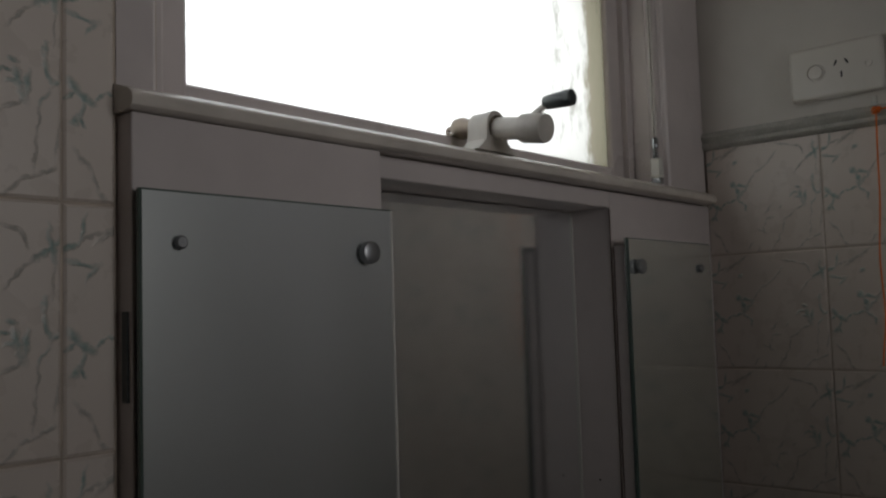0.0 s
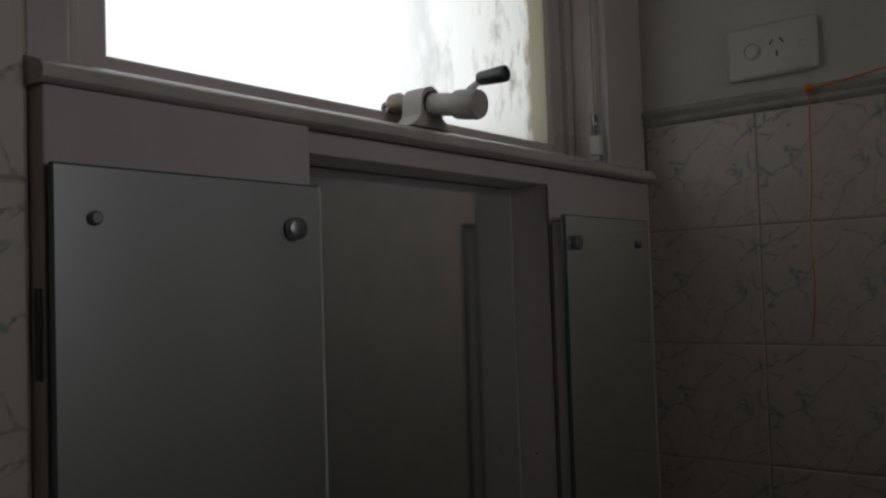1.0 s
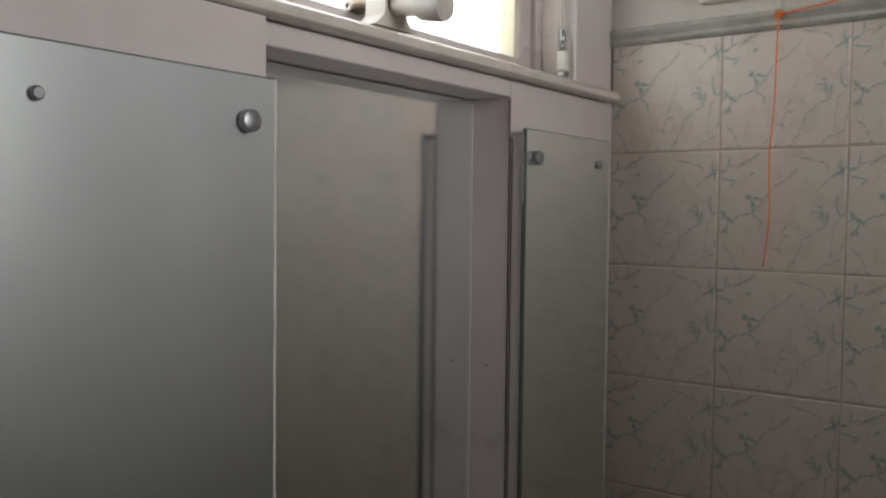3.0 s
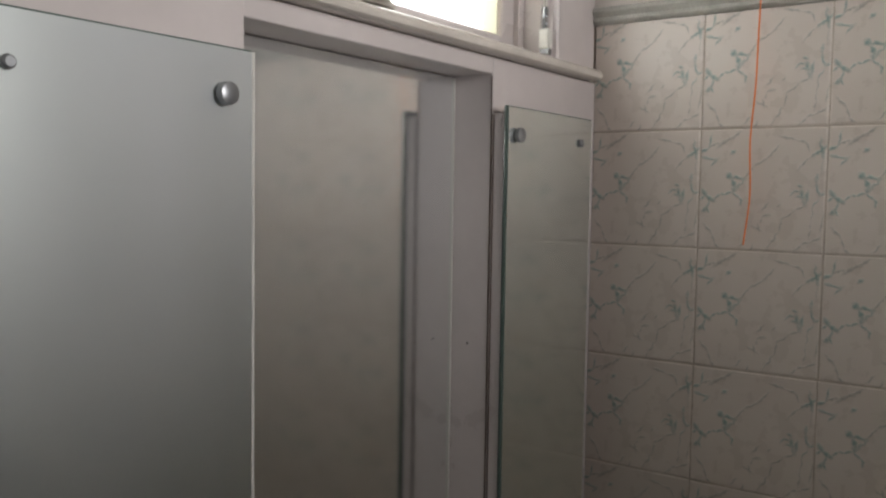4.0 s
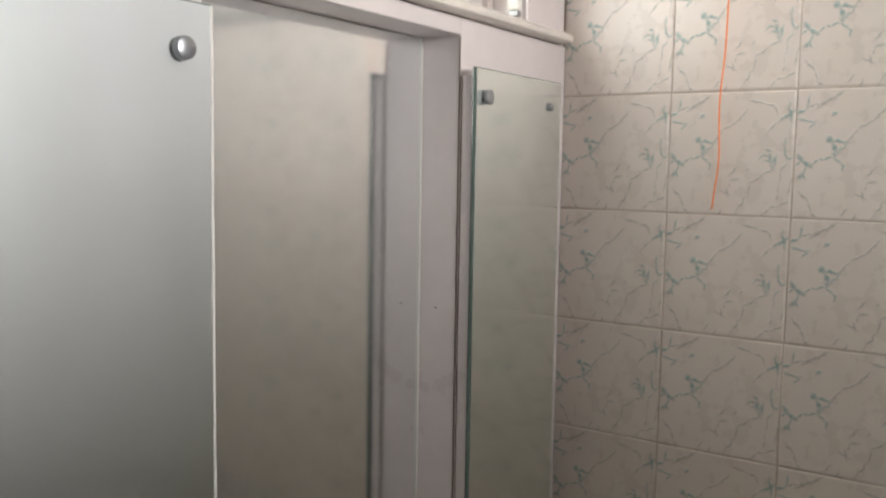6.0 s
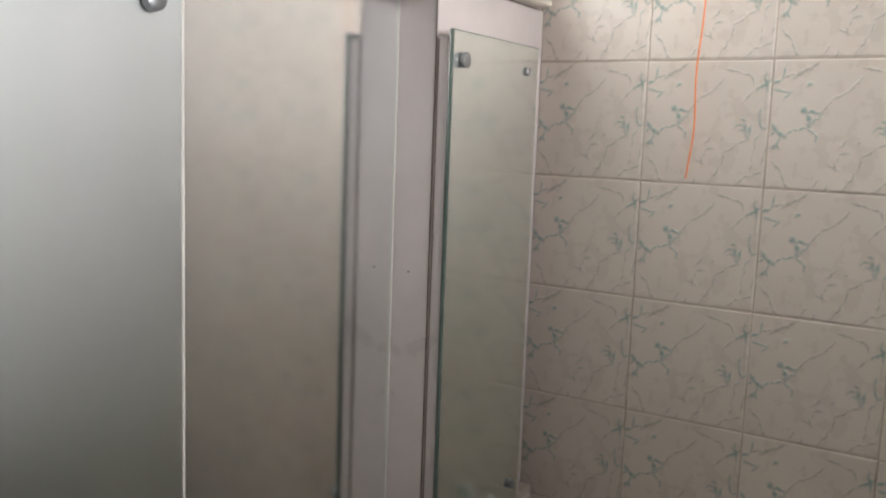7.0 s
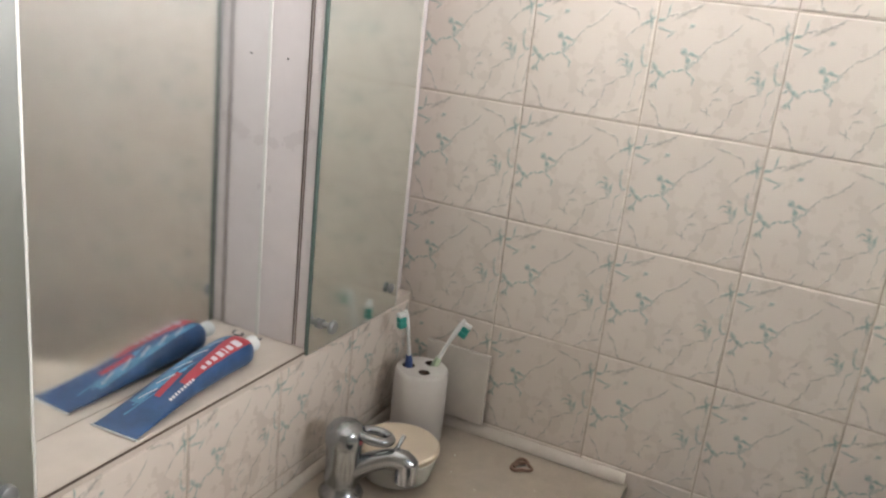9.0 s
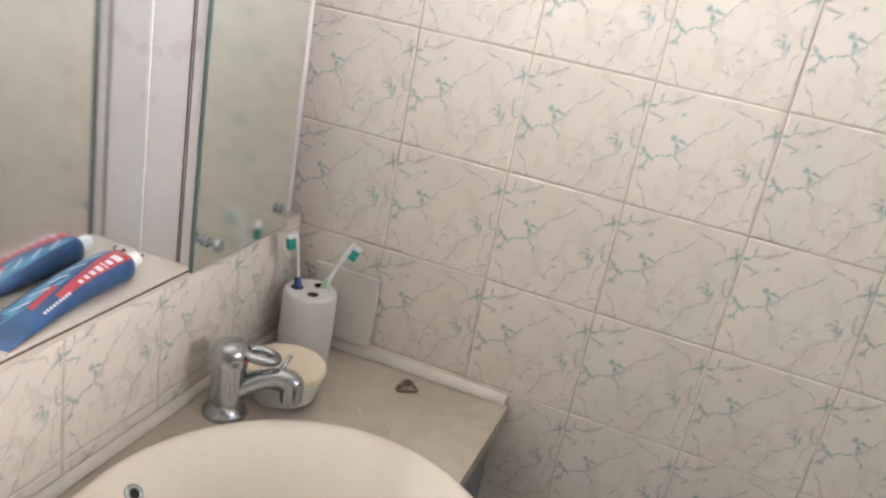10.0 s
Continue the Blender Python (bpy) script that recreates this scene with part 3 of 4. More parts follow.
part("cabinet_side", boxed(-0.018, -0.002, -0.188, LEDGE_Y - 0.004, 0.08, BENCH_Z - 0.021, bevel=0.001), CABINET, vanity)
part("cabinet_floor", boxed(-1.073, -0.019, -0.188, LEDGE_Y - 0.004, 0.08, 0.096), CABINET, vanity)
part("plinth", boxed(-1.08, -0.004, -0.16, LEDGE_Y - 0.006, 0.0, 0.079), CABINET, vanity)

cove = [(-0.0005, 0.9325), (-0.010, 0.9325), (-0.010, 0.935), (-0.007, 0.941), (-0.004, 0.9445), (-0.0005, 0.946)]
structure("splash_strip_1", extrude_profile(cove, "y", -0.214, LEDGE_Y - 0.002), UPSTAND, "white ceramic cove strip between bench and tiles", "splash strip", True)
cove_n = [(LEDGE_Y + y * 0.7, z) for y, z in cove]
structure("splash_strip_2", extrude_profile(cove_n, "x", -1.09, -0.015), UPSTAND, "white ceramic cove strip below the window wall tiles", "splash strip", True)


def oval_bowl(bm, rings, n=72):
    """Rings of (a, b, dy, z) round the basin's middle."""
    last = None
    for a, b, dy, z in rings:
        ring = [bm.verts.new((BASIN.x + a * math.cos(2 * math.pi * k / n), BASIN.y + dy + b * math.sin(2 * math.pi * k / n), z)) for k in range(n)]
        if last:
            for k in range(n):
                j = (k + 1) % n
                bm.faces.new((last[k], last[j], ring[j], ring[k]))
        last = ring
    bm.faces.new(last)
    bmesh.ops.recalc_face_normals(bm, faces=bm.faces)
    return bm


basin = thing("basin", "cream glazed oval basin set into the benchtop", "basin", tuple(BASIN))
z = BENCH_Z
part("bowl", oval_bowl(bmesh.new(), [
    (BASIN_A * 0.93, BASIN_B * 0.93, 0, z - 0.019), (BASIN_A - 0.002, BASIN_B - 0.002, 0, z + 0.0008), (BASIN_A + 0.001, BASIN_B + 0.001, 0, z + 0.004), (BASIN_A, BASIN_B, 0, z + 0.008),
    (BASIN_A - 0.004, BASIN_B - 0.004, 0, z + 0.011), (BASIN_A - 0.010, BASIN_B - 0.010, 0, z + 0.012), (BASIN_A - 0.018, BASIN_B - 0.018, 0, z + 0.010), (BASIN_A - 0.030, BASIN_B - 0.030, -0.001, z + 0.003),
    (BASIN_A - 0.045, BASIN_B - 0.045, -0.002, z - 0.010), (BASIN_A - 0.065, BASIN_B - 0.065, -0.004, z - 0.032), (BASIN_A - 0.090, BASIN_B - 0.088, -0.006, z - 0.062), (BASIN_A - 0.125, BASIN_B - 0.120, -0.008, z - 0.092),
    (0.075, 0.065, -0.010, z - 0.115), (0.035, 0.033, -0.010, z - 0.123), (0.021, 0.021, -0.010, z - 0.125)]), CERAMIC, basin, smooth=True)
ring = [(0.0055, 0.0), (0.0055, 0.002), (0.0085, 0.003), (0.0105, 0.002), (0.011, 0.0), (0.0105, -0.006), (0.0055, -0.006)]
part("overflow_ring", lathe(bmesh.new(), ring, 28, pose(-0.418, 0.0690, z - 0.003, 40, 0, 0)), CHROME, basin, "chrome overflow ring", True)
part("overflow_hole", lathe(bmesh.new(), [(0, 0.0), (0.0055, 0.0), (0.0055, -0.001), (0, -0.001)], 20, pose(-0.418, 0.0690, z - 0.003, 40, 0, 0)), DARK, basin, "dark overflow hole")
part("waste", lathe(bmesh.new(), [(0, 0.004), (0.012, 0.004), (0.021, 0.002), (0.023, 0.0), (0.021, -0.004), (0, -0.004)], 28, pose(-0.425, -0.122, z - 0.124)), CHROME, basin, "chrome waste", True)

# ================= tap =================
TAP = Vector((-0.241, 0.078, BENCH_Z))
tap = thing("mixer_tap", "chrome single-lever mixer tap on the benchtop", "tap", tuple(TAP))
at = Matrix.Translation(TAP)
part("base", lathe(bmesh.new(), [(0, 0.0), (0.027, 0.0), (0.0275, 0.004), (0.025, 0.008), (0.021, 0.012), (0.0195, 0.02), (0.0195, 0.0205), (0, 0.0205)], 40, at), CHROME, tap, smooth=True)
part("body", lathe(bmesh.new(), [(0, 0.0205), (0.0215, 0.0205), (0.021, 0.04), (0.0215, 0.066), (0.0225, 0.070), (0.0225, 0.071), (0, 0.071)], 40, at), CHROME, tap, smooth=True)
cap = [(0, 0.072), (0.0235, 0.072), (0.024, 0.080), (0.0225, 0.089), (0.0175, 0.096), (0.008, 0.0995), (0, 0.100)]
lever_head = part("lever_head", lathe(bmesh.new(), cap, 40, at), CHROME, tap, smooth=True)
out = Vector((0.42, -0.90, 0)).normalized()
side = Vector((0.90, 0.42, 0)).normalized()
pts = []
for k in range(25):
    a = -2.6 + 5.2 * k / 24
    pts.append(TAP + out * (0.036 + 0.019 * math.cos(a)) + side * 0.0125 * math.sin(a) + Vector((0, 0, 0.090 - 0.010 * (0.036 + 0.019 * math.cos(a)) / 0.06)))
part("lever_loop", tube(bmesh.new(), pts, 0.0058, 14), CHROME, lever_head, "open chrome lever loop", True)
spout = [TAP + out * r + Vector((0, 0, h)) for r, h in ((0.010, 0.034), (0.022, 0.042), (0.036, 0.050), (0.052, 0.056), (0.062, 0.0575), (0.072, 0.055), (0.079, 0.049))]
spout_part = part("spout", tube(bmesh.new(), spout, [0.0145, 0.0135, 0.0125, 0.012, 0.0125, 0.0135, 0.0130], 20), CHROME, tap, smooth=True)
tip = TAP + out * 0.077 + Vector((0, 0, 0.050))
part("aerator", lathe(bmesh.new(), [(0, 0.004), (0.0135, 0.004), (0.0142, 0.0), (0.0142, -0.022), (0.0125, -0.024), (0.010, -0.022), (0, -0.022)], 32, Matrix.Translation(tip)), CHROME, spout_part, smooth=True)
part("pop_up_rod", tube(bmesh.new(), [TAP + out * 0.060 + Vector((0, 0, 0.065)), TAP + out * 0.066 + side * 0.006 + Vector((0, 0, 0.074)), TAP + out * 0.070 + side * 0.016 + Vector((0, 0, 0.079))], 0.0028, 10), CHROME, tap, smooth=True)
part("mark", lathe(bmesh.new(), [(0, 0.001), (0.003, 0.001), (0.0034, 0.0), (0, 0.0)], 16, Matrix.Translation(TAP + Vector((-0.002, -0.0236, 0.080))) @ pose(0, 0, 0, 90, 0, 0)), RED_DOT, lever_head, "small red hot-water mark")

# ================= on the bench =================
jar = thing("soap_jar", "round cream plastic soap jar behind the tap", "jar", (-0.161, 0.045, BENCH_Z))
jm = Matrix.Translation((-0.161, 0.045, BENCH_Z))
part("bowl", lathe(bmesh.new(), [(0, 0.0), (0.036, 0.0), (0.043, 0.004), (0.049, 0.024), (0.051, 0.034), (0.047, 0.035), (0, 0.035)], 44, jm), CLEAR, jar, "pale translucent base", True)
part("lid", lathe(bmesh.new(), [(0, 0.036), (0.050, 0.036), (0.0525, 0.038), (0.0525, 0.043), (0.050, 0.0455), (0.044, 0.0445), (0.020, 0.0435), (0, 0.043)], 44, jm), JAR_CREAM, jar, "cream round lid", True)

HOLD = Vector((-0.060, 0.072, BENCH_Z))


def holder_top(bm, holes):
    """A flat disc with round holes through it, joined to a rounded outer wall."""
    n = 120
    R, zt = 0.0345, 0.104
    profile = [(0, 0.0), (0.0345, 0.0), (0.0365, 0.002), (0.0372, 0.05), (0.0368, 0.098), (0.0355, 0.1025), (0.0338, 0.104)]
    lathe(bm, profile, 48, Matrix.Translation(HOLD))
    top = bmesh.new()
    bmesh.ops.create_grid(top, x_segments=n, y_segments=n, size=R)
    keep = []
    for f in top.faces:
        c = f.calc_center_median()
        if c.length > R - 0.0004 or any((c.x - x) ** 2 + (c.y - y) ** 2 < r * r for x, y, r in holes):
            keep.append(f)
    bmesh.ops.delete(top, geom=keep, context="FACES")
    me = bpy.data.meshes.new("holder_top")
    for v in top.verts:
        v.co += HOLD + Vector((0, 0, zt))
    top.to_mesh(me)
    top.free()
    bm.from_mesh(me)
    bpy.data.meshes.remove(me)
    return bm


HOLES = [(-0.006, 0.018, 0.0085), (-0.013, -0.010, 0.0075), (0.019, -0.004, 0.0080)]
holder = thing("toothbrush_holder", "white round ceramic toothbrush holder with three holes", "toothbrush holder", tuple(HOLD))
part("cup", holder_top(bmesh.new(), HOLES), HOLDER_WHITE, holder, smooth=True)
for x, y, r in HOLES:
    part("hole", lathe(bmesh.new(), [(r + 0.0002, 0.0038), (r + 0.0006, 0.0042), (r, 0.0036), (r * 0.92, -0.006), (r * 0.85, -0.03), (0, -0.03)], 24, Matrix.Translation(HOLD + Vector((x, y, 0.1))) ), BROWN_GAP, holder, "dark inside of a brush hole", True)


def toothbrush(label, base, top, face, grip, lean=0.004):
    """base, top: ends of the brush; face: the way the bristles look."""
    base, top, face = Vector(base), Vector(top), Vector(face).normalized()
    ob = thing("toothbrush", label, "toothbrush", tuple(base), "toothbrushes in the holder")
    way = (top - base).normalized()
    face = (face - way * face.dot(way)).normalized()
    length = (top - base).length
    pts = [base + way * length * s - face * lean * math.sin(math.pi * s) for s in smooth_between(0, 1, 12)]
    handle = part("handle", tube(bmesh.new(), pts, [0.0052, 0.0056, 0.0056, 0.0052, 0.0046, 0.0038, 0.0032, 0.0030, 0.0032, 0.0042, 0.0052, 0.0052, 0.0035], 14, 0.75), BRUSH_WHITE, ob, smooth=True)
    part("grip", tube(bmesh.new(), [p - face * 0.0002 for p in pts[2:6]], [0.0046, 0.0062, 0.006, 0.0044], 14, 0.85), grip, handle, "coloured grip", smooth=True)
    across = way.cross(face)
    for a, b2, m in ((0.80, 0.865, BRISTLE), (0.872, 0.935, BRISTLE), (0.94, 0.985, BRUSH_WHITE)):
        bm = boxed(-0.0046, 0.0046, 0.0015, 0.0125, a * length, b2 * length, bevel=0.0012)
        frame_m = Matrix((across, face, way)).transposed().to_4x4()
        bm.transform(Matrix.Translation(base) @ frame_m)
        part("bristles", bm, m, handle, "teal bristle block" if m is BRISTLE else "white bristle block")
    return ob


toothbrush("white toothbrush with teal bristles and a blue grip", HOLD + Vector((-0.005, 0.017, 0.072)), HOLD + Vector((-0.017, 0.025, 0.186)), (-0.8, 0.35, 0.0), GRIP_BLUE)
toothbrush("white and pale green toothbrush with teal bristles", HOLD + Vector((0.014, -0.001, 0.070)), HOLD + Vector((0.033, -0.041, 0.174)), (0.1, -0.9, -0.4), GRIP_GREEN)

plate = part("spare_tile", boxed(-0.0080, -0.003, -0.006, 0.092, 0.0, 0.1055, bevel=0.0012), SPARE, None)
plate.matrix_basis = pose(-0.003, 0.0, 0.9495, 0, 1.2, 0)
tagged(plate, "plain white tile leaning on the wall behind the toothbrush holder", "tile")

tie = bmesh.new()
loop = []
for k in range(41):
    a = 2 * math.pi * k / 40
    r = 0.0125 + 0.0022 * math.sin(3 * a + 0.6)
    loop.append((-0.05 + r * 1.15 * math.cos(a), -0.086 + r * math.sin(a), BENCH_Z + 0.0024 + 0.0012 * (1 + math.sin(2 * a))))
tube(tie, loop, 0.0021, 10)
tube(tie, [(-0.059, -0.078, BENCH_Z + 0.004), (-0.05, -0.080, BENCH_Z + 0.006), (-0.041, -0.087, BENCH_Z + 0.004)], 0.0022, 10)
tagged(part("hair_tie", tie, HAIR_BROWN, None, smooth=True), "twisted brown hair tie lying on the benchtop", "hair tie")
for x, y, r in ((-0.115, -0.012, 0.0011), (-0.075, 0.002, 0.0014), (-0.135, -0.055, 0.0012), (-0.09, -0.12, 0.001), (-0.145, -0.10, 0.0013)):
    tagged(part("soap_speck", lathe(bmesh.new(), [(0, 0.0), (r, 0.0), (r * 0.7, r * 0.5), (0, r * 0.6)], 8, pose(x, y, BENCH_Z)), CAP_WHITE, None, smooth=True), "dried white soap speck on the benchtop", "speck", "soap specks")

# ================= toothpaste on the ledge =================


def toothpaste():
    ob = thing("toothpaste_tube", "part-used blue toothpaste tube with red print on the ledge", "toothpaste", (-0.42, 0.155, LEDGE_Z))
    tail, head = Vector((-0.521, 0.1575, LEDGE_Z)), Vector((-0.331, 0.1660, LEDGE_Z))
    way = (head - tail)
    length = way.length
    way.normalize()
    left = Vector((0, 0, 1)).cross(way)

    def section(s):
        """Half-width, half-height and lift at s of the length."""
        h = 0.0012 + 0.0150 * math.sin(min(1, s * 1.06) * math.pi / 2) ** 1.5
        w = 0.0255 - 0.0050 * s
        if s > 0.93:
            q = (s - 0.93) / 0.07
            w, h = w * (1 - 0.20 * q * q), h * (1 - 0.12 * q * q)
        return w, h, h + 0.0006

    def point(s, a, grow=0.0):
        w, h, up = section(s)
        c, si = math.cos(a), math.sin(a)
        e = 0.75
        x = math.copysign(abs(c) ** e, c) * (w + grow)
        zz = math.copysign(abs(si) ** e, si) * (h + grow)
        bend = 0.004 * math.sin(math.pi * s)
        return tail + way * length * s + left * (x + bend) + Vector((0, 0, up + zz))

    bm = bmesh.new()
    ns, na = 40, 40
    rings = [[bm.verts.new(point(i / ns, 2 * math.pi * k / na)) for k in range(na)] for i in range(ns + 1)]
    for a, b in zip(rings, rings[1:]):
        for k in range(na):
            j = (k + 1) % na
            bm.faces.new((a[k], a[j], b[j], b[k]))
    bm.faces.new(rings[0])
    bm.faces.new(rings[-1])
    bmesh.ops.recalc_face_normals(bm, faces=bm.faces)
    body = part("body", bm, BLUE_TUBE, ob, smooth=True)

    def print_patch(name, corner, mat, grow, label):
        """A printed field on the tube's skin: corner(u, v) gives its place along and round the tube."""
        bm = bmesh.new()
        nu, nv = 24, 10
        grid = [[bm.verts.new(point(*corner(u / nu, v / nv), grow)) for v in range(nv + 1)] for u in range(nu + 1)]
        for u in range(nu):
            for v in range(nv):
                bm.faces.new((grid[u][v], grid[u + 1][v], grid[u + 1][v + 1], grid[u][v + 1]))
        for f in bm.faces:
            if f.calc_center_median().z and f.normal.z < 0:
                f.normal_flip()
        return part(name, bm, mat, body, label, True)

    # round the tube 0 is the far side (+left), pi / 2 the top, pi the near side
    print_patch("swoosh", lambda u, v: (0.22 + 0.72 * u, 0.85 + 0.55 * v + 0.25 * u * (1 - v)), LIGHT_BLUE, 0.0002, "light blue wave print")
    print_patch("red_field", lambda u, v: (0.44 + 0.54 * u, 1.80 - 0.36 * u + (0.42 + 0.75 * u - 0.2 * u * u) * v), RED_PRINT, 0.0004, "red logo field")
    print_patch("thin_stripe", lambda u, v: (0.30 + 0.20 * u, 1.55 + 0.16 * v - 0.1 * u), RED_PRINT, 0.0004, "thin red stripe")
    for k, (a, w, t) in enumerate(((0.585, 0.026, 0.26), (0.630, 0.026, 0.30), (0.675, 0.030, 0.32), (0.724, 0.034, 0.42), (0.777, 0.012, 0.50), (0.806, 0.034, 0.38), (0.862, 0.048, 0.56))):
        mid = 2.06 - 0.015 * k
        print_patch("pale_bar", lambda u, v, a=a, w=w, t=t, mid=mid: (a + w * u, mid - t / 2 + t * v), PALE_PRINT, 0.0006, "pale bar of print")
    for k in range(9):
        print_patch("small_bar", lambda u, v, k=k: (0.31 + 0.022 * k + 0.014 * u, 2.12 + 0.005 * k + 0.20 * v), PALE_PRINT, 0.0005, "small pale bar of print")
    for k in range(7):
        print_patch("wave", lambda u, v, k=k: (0.12 + 0.075 * k + 0.20 * u, 1.28 + 0.10 * math.sin(5 * k) + 0.22 * u + (0.10 - 0.07 * u) * v), LIGHT_BLUE, 0.0003, "light blue wave print")
    for k in range(5):
        print_patch("streak", lambda u, v, k=k: (0.25 + 0.13 * k + 0.10 * u, 1.12 + 0.30 * u + 0.06 * v + 0.05 * math.sin(7 * k)), PALE_PRINT, 0.0004, "pale streak")
    part("crimp", extrude_profile([(-0.0272, 0.0008), (0.0272, 0.0008), (0.0272, 0.0022), (-0.0272, 0.0022)], "y", -0.0012, 0.0002), CAP_WHITE, ob, "pale crimped end").matrix_basis = \
        Matrix.Translation(tail) @ Matrix.Rotation(math.atan2(way.y, way.x) - math.pi / 2, 4, "Z")
    w, h, up = section(1.0)
    m = Matrix.Translation(head + Vector((0, 0, up)) + left * 0.0) @ way.to_track_quat("Z", "Y").to_matrix().to_4x4()
    part("shoulder", lathe(bmesh.new(), [(0.0135, -0.001), (0.0125, 0.003), (0.0085, 0.0055), (0, 0.0055)], 28, m), BLUE_TUBE, ob, smooth=True)
    part("cap", lathe(bmesh.new(), [(0, 0.004), (0.0078, 0.004), (0.0082, 0.006), (0.0092, 0.020), (0.0088, 0.0225), (0.0070, 0.0232), (0, 0.0232)], 28, m), CAP_WHITE, ob, "white screw cap", True)
    return ob


toothpaste()
curl = [(-0.280 + 0.006 * math.cos(a), 0.186 + 0.006 * math.sin(a), LEDGE_Z + 0.0022 + 0.0006 * a) for a in smooth_between(0, 5.2, 18)]
tagged(part("wire_ring", tube(bmesh.new(), curl, 0.0011, 8), CHROME, None, smooth=True), "small bent wire ring lying on the ledge", "ring")

# ================= socket and cord on the east wall =================
socket = thing("power_socket", "aged white switched power socket on the painted wall", "power socket", (0.0, -0.0275, 1.915))
face = part("plate", boxed(-0.0125, -0.0004, -0.0825, 0.0275, 1.8825, 1.9495, bevel=0.0055, segments=4), SOCKET_WHITE, socket, smooth=True)
part("switch", lathe(bmesh.new(), [(0.0112, 0.0), (0.0110, 0.0016), (0.0098, 0.0020), (0.0092, 0.0003), (0.0086, 0.0003), (0.0082, 0.0024), (0.004, 0.0030), (0, 0.0032)], 30, pose(-0.0123, -0.0055, 1.916, 0, -90, 0)), SOCKET_WHITE, face, "round rocker switch", True)
for dy, dz, turn in ((0.0065, 0.0065, 30), (-0.0065, 0.0065, -30), (0.0, -0.0085, 0)):
    bm = boxed(-0.0004, 0.0006, -0.0010, 0.0010, -0.0036, 0.0036, bevel=0.0003)
    bm.transform(pose(-0.0126, -0.0355 + dy, 1.9175 + dz, turn, 0, 0))
    part("slot", bm, DARK, face, "dark pin slot")
for y in (-0.0665,):
    part("screw_cover", lathe(bmesh.new(), [(0.0046, 0), (0.0046, 0.0012), (0.0036, 0.0016), (0.0030, 0.0008), (0, 0.0008)], 18, pose(-0.0123, y, 1.916, 0, -90, 0)), SOCKET_WHITE, face, "screw cover", True)

hook = thing("cord_hook", "small clear adhesive hook above the dado trim", "hook", (-0.004, -0.066, 1.868))
part("pad", boxed(-0.003, -0.0006, -0.070, -0.064, 1.866, 1.878, bevel=0.001), CLEAR, hook)
part("peg", tube(bmesh.new(), [(-0.003, -0.071, 1.860), (-0.010, -0.071, 1.858), (-0.014, -0.071, 1.862)], 0.0016, 10), DULL_METAL, hook, smooth=True)
cord = thing("orange_cord", "thin orange cord knotted on a hook, hanging over the tiles", "cord", (-0.012, -0.071, 1.857))
drop = [(-0.0125 + 0.0015 * math.sin(9 * s), -0.071 + 0.008 * s + 0.0022 * math.sin(14 * s) * s, 1.857 - 0.300 * s) for s in smooth_between(0, 1, 40)]
part("hanging_end", tube(bmesh.new(), drop, 0.0010, 8), ORANGE, cord, smooth=True)
run = [(-0.012, -0.071 - 0.50 * s, 1.858 + 0.008 * math.sin(4 * s) * (1 - s) + 0.10 * s ** 1.5) for s in smooth_between(0, 1, 30)]
part("tied_end", tube(bmesh.new(), run, 0.0010, 8), ORANGE, cord, smooth=True)
knot = [(-0.012 + 0.0035 * math.cos(a), -0.0715 + 0.004 * math.sin(a * 1.3), 1.858 + 0.0035 * math.sin(a)) for a in smooth_between(0, 16, 60)]
part("knot", tube(bmesh.new(), knot, 0.0012, 8), ORANGE, cord, smooth=True)

# ================= window winder on the sill =================
winder = thing("window_winder", "old cream enamelled window winder with a black crank knob", "window winder", (-0.455, 0.165, 1.79))
AX = Vector((-0.455, 0.0, 1.8135))


def lie(y):
    """z of the turned part points into the room, towards -y, dipping slightly."""
    return Matrix.Translation((AX.x, y, AX.z - (0.165 - y) * 0.16)) @ pose(0, 0, 0, 99, 0, 0)


foot = [(-0.030, 1.789), (-0.024, 1.793), (-0.0165, 1.800), (-0.0155, 1.812)]
arch = foot + [(0.0155 * -math.cos(a), 1.8135 + 0.0155 * math.sin(a)) for a in smooth_between(0.1, math.pi - 0.1, 14)] + [(-x, zz) for x, zz in foot[::-1]]
bm = extrude_profile([(AX.x + x, zz) for x, zz in arch], "y", 0.153, 0.177)
part("bracket", bm, WINDER_GREY, winder, "arched bracket", True)
part("barrel", lathe(bmesh.new(), [(0, -0.002), (0.0105, -0.002), (0.0108, 0.0), (0.0108, 0.030), (0.0112, 0.031), (0.0136, 0.032), (0.0140, 0.034), (0.0140, 0.055), (0.0132, 0.058), (0.0, 0.0585)], 32, lie(0.153)), WINDER_GREY, winder, "turned barrel", True)
# solid dark ring paints the shade of the groove between bracket and barrel
part("groove_ring", lathe(bmesh.new(), [(0.0112, -0.001), (0.0128, -0.001), (0.0128, 0.0012), (0.0112, 0.0012), (0.0112, -0.001)], 32, lie(0.153)), DULL_METAL, winder, "dark ring coloured as the shaded groove round the barrel", True)
part("gear_housing", lathe(bmesh.new(), [(0, -0.030), (0.007, -0.030), (0.010, -0.027), (0.0115, -0.018), (0.0095, -0.014), (0.0095, 0.0), (0, 0.0)], 24, lie(0.177)), DULL_METAL, winder, "oily gear housing", True)
part("chain_eye", lathe(bmesh.new(), [(0.0025, -0.002), (0.0055, -0.002), (0.0055, 0.002), (0.0025, 0.002), (0.0025, -0.002)], 18, pose(-0.462, 0.206, 1.8155, 0, 90, 0)), DULL_METAL, winder, smooth=True)
a0 = Vector((-0.452, 0.118, 1.812))
a1 = Vector((-0.447, 0.097, 1.8285))
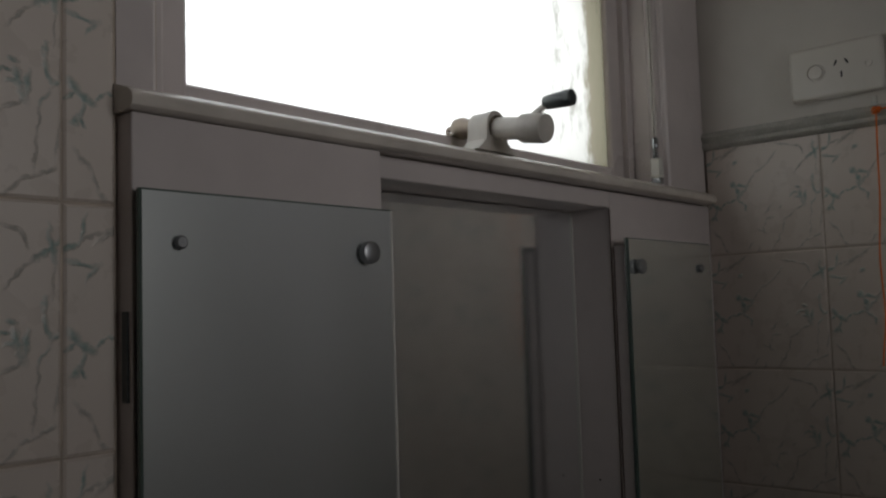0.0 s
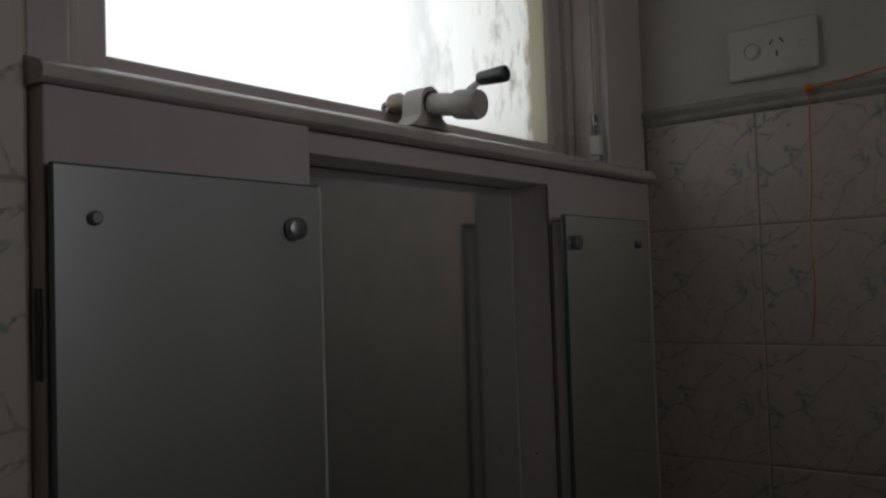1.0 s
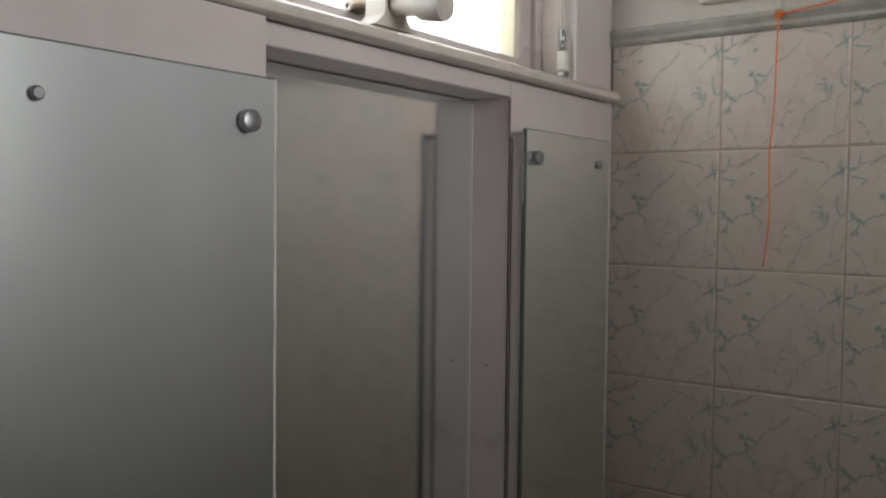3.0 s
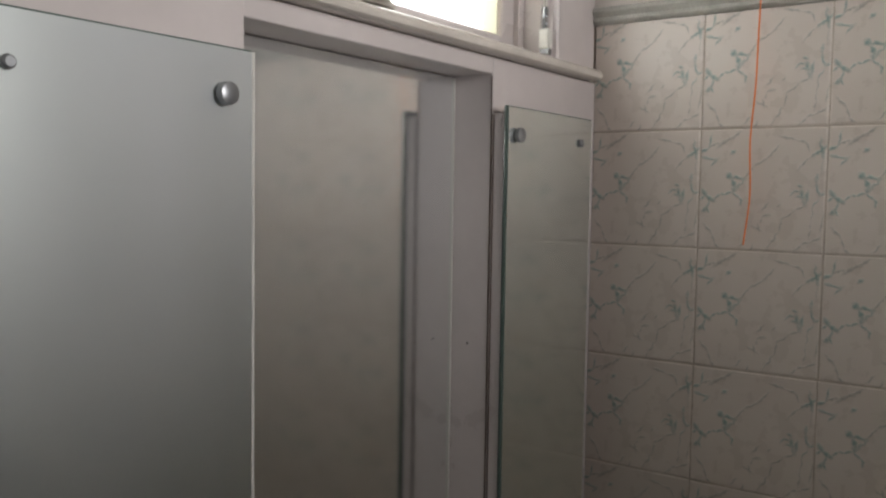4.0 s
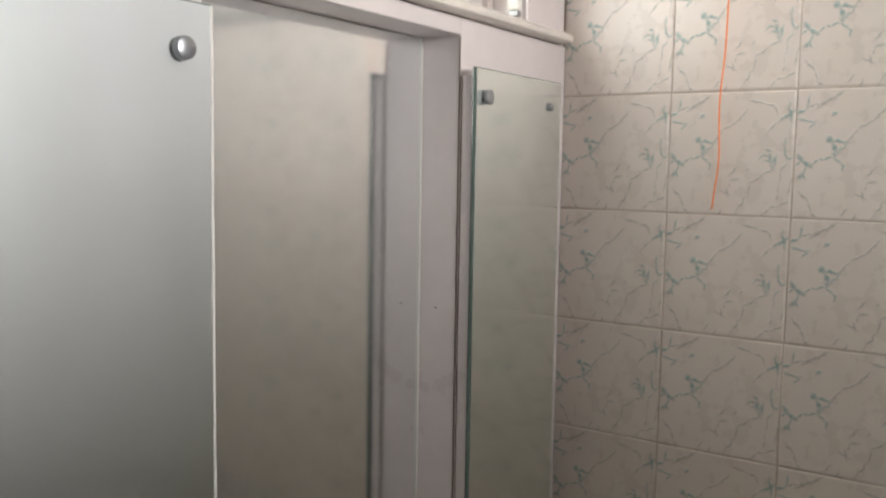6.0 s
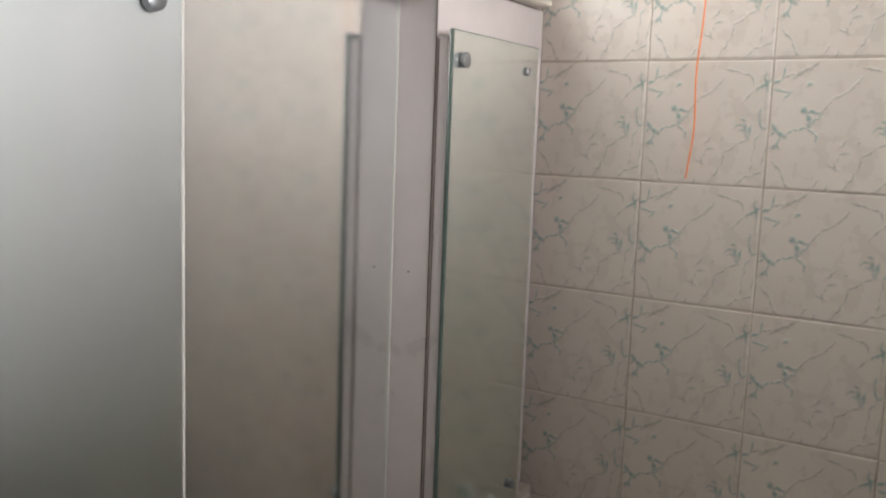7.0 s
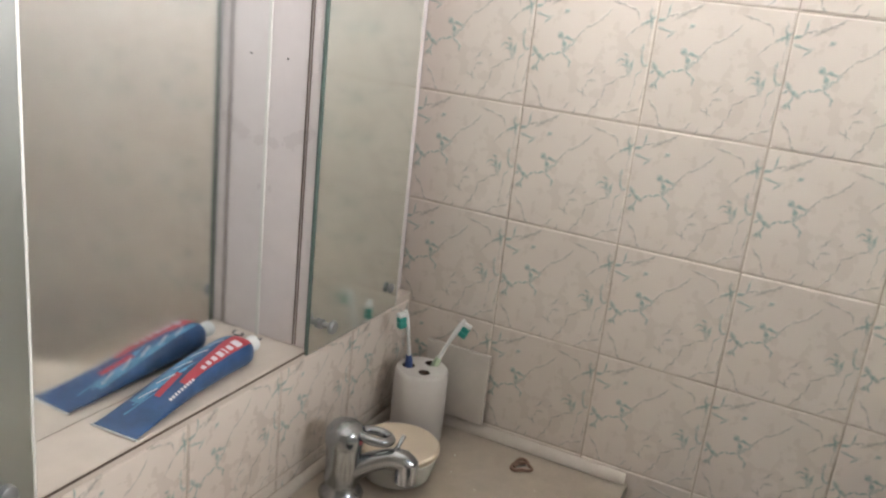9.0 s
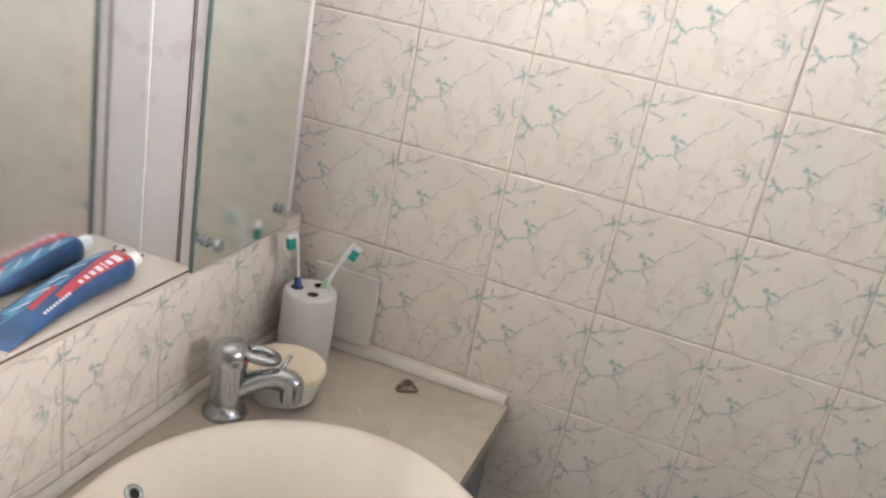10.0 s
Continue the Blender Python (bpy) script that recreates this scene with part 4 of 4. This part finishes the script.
arm = part("crank_arm", tube(bmesh.new(), [a0, a0.lerp(a1, 0.4) + Vector((0, 0, 0.0015)), a1], [0.0072, 0.0055, 0.0050], 12, 0.5), WINDER_GREY, winder, "flat crank arm", True)
part("crank_knob", lathe(bmesh.new(), [(0, -0.004), (0.0062, -0.004), (0.0068, -0.001), (0.0078, 0.022), (0.0074, 0.026), (0.0055, 0.0272), (0, 0.0275)], 26, Matrix.Translation(a1) @ pose(0, 0, 0, 90, 0, 0)), BLACK_KNOB, arm, "black plastic knob", True)

# ================= blind cord tensioner on the jamb =================
tension = thing("blind_cord_tensioner", "clear plastic blind cord tensioner on the window jamb", "cord tensioner", (-0.118, 0.162, 1.79))
part("block", boxed(-0.1235, -0.1135, 0.1525, 0.1680, 1.796, 1.821, bevel=0.0025), CLEAR, tension, "clear plastic block")
part("foot", boxed(-0.122, -0.1125, 0.154, 0.167, 1.7885, 1.796, bevel=0.001), CHROME, tension)
coil = [(-0.1175 + 0.003 * math.cos(a), 0.162 + 0.003 * math.sin(a), 1.819 + 0.0022 * a / 6.283) for a in smooth_between(0, 44, 140)]
part("spring", tube(bmesh.new(), coil, 0.0008, 6), CHROME, tension, "metal spring", True)
part("collar", lathe(bmesh.new(), [(0, 0.0), (0.0042, 0.0), (0.0042, 0.010), (0.003, 0.013), (0, 0.013)], 18, pose(-0.1175, 0.162, 1.835)), CHROME, tension, smooth=True)
for dy in (-0.0018, 0.0018):
    part("cord", tube(bmesh.new(), [(-0.1175, 0.162 + dy, 1.846), (-0.1175, 0.162 + dy, 2.07)], 0.0009, 8), CLEAR, tension, smooth=True)

# dark hinge leaf between the tiles and the panel
tagged(part("hinge_leaf", boxed(-0.8464, -0.8452, 0.1380, 0.1450, 1.588, 1.643, bevel=0.0004), MIRROR_BACKING, panel), "dark metal hinge leaf")

# ================= tiles =================
PITCH, JOINT = 0.15, 0.0018


def tile_mesh(w, h, u0=0.0, v0=0.0):
    """A pillow-edged tile in its own plane: x along the wall, y up, z out of the wall. u0, v0: what is cut away."""
    bm = bmesh.new()
    a, e = JOINT / 2, 0.0016
    lo = [(a, a, 0), (w - a, a, 0), (w - a, h - a, 0), (a, h - a, 0)]
    mid = [(x, y, 0.0062) for x, y, _ in lo]
    hi = [(a + e, a + e, 0.0075), (w - a - e, a + e, 0.0075), (w - a - e, h - a - e, 0.0075), (a + e, h - a - e, 0.0075)]
    rings = [[bm.verts.new((x + u0, y + v0, z)) for x, y, z in ring] for ring in (lo, mid, hi)]
    for p, q in zip(rings, rings[1:]):
        for k in range(4):
            j = (k + 1) % 4
            bm.faces.new((p[k], p[j], q[j], q[k]))
    bm.faces.new(rings[2])
    me = bpy.data.meshes.new("tile")
    bm.to_mesh(me)
    bm.free()
    me.materials.append(TILE)
    return me


TILE_MESHES = {}


def lay(parent, m, w=PITCH, h=PITCH, u0=0.0, v0=0.0):
    key = (round(w, 4), round(h, 4), round(u0, 4), round(v0, 4))
    if key not in TILE_MESHES:
        TILE_MESHES[key] = tile_mesh(*key)
    ob = new("tile", TILE_MESHES[key])
    ob.parent = parent
    ob.matrix_basis = m @ pose(random.gauss(0, 0.0002), random.gauss(0, 0.0002), random.gauss(0, 0.0001), random.gauss(0, 0.08), random.gauss(0, 0.08), random.gauss(0, 0.06))
    return ob


# east wall: x of the tile runs towards the room's south (-y), its z towards -x
EAST = Matrix(((0, 0, -1, 0.0075), (-1, 0, 0, 0), (0, 1, 0, 0), (0, 0, 0, 1)))
for row in range(12):
    z = 1.70 - (row - 0) * PITCH
    for col in range(11):
        y = 0.15 - col * PITCH
        h = PITCH if row else 0.1445
        lay(wall_east, Matrix.Translation((0, y, z)) @ EAST, PITCH, h)

# window wall beside the panel, below the ledge, and the ledge itself
NORTH = Matrix(((1, 0, 0, 0), (0, 0, -1, WALL_Y + 0.0075), (0, 1, 0, 0), (0, 0, 0, 1)))
for row in range(-5, 9):
    z = 1.709 - (row + 1) * PITCH
    for col in range(5):
        x = -0.880 - (col + 1) * PITCH
        lay(wall_north, Matrix.Translation((x, 0.0, z)) @ NORTH)
    lay(wall_north, Matrix.Translation((-0.880, 0.0, z)) @ NORTH, 0.0335, PITCH)
for row, (z, h, v0) in enumerate(((0.963, PITCH, 0.0), (0.945, 0.018, 0.132))):
    for col in range(8):
        x = -0.1525 - col * PITCH
        lay(wall_north, Matrix.Translation((x, LEDGE_Y - WALL_Y, z - v0)) @ NORTH, PITCH, 0.1405 if row == 0 else h, 0.0, v0)
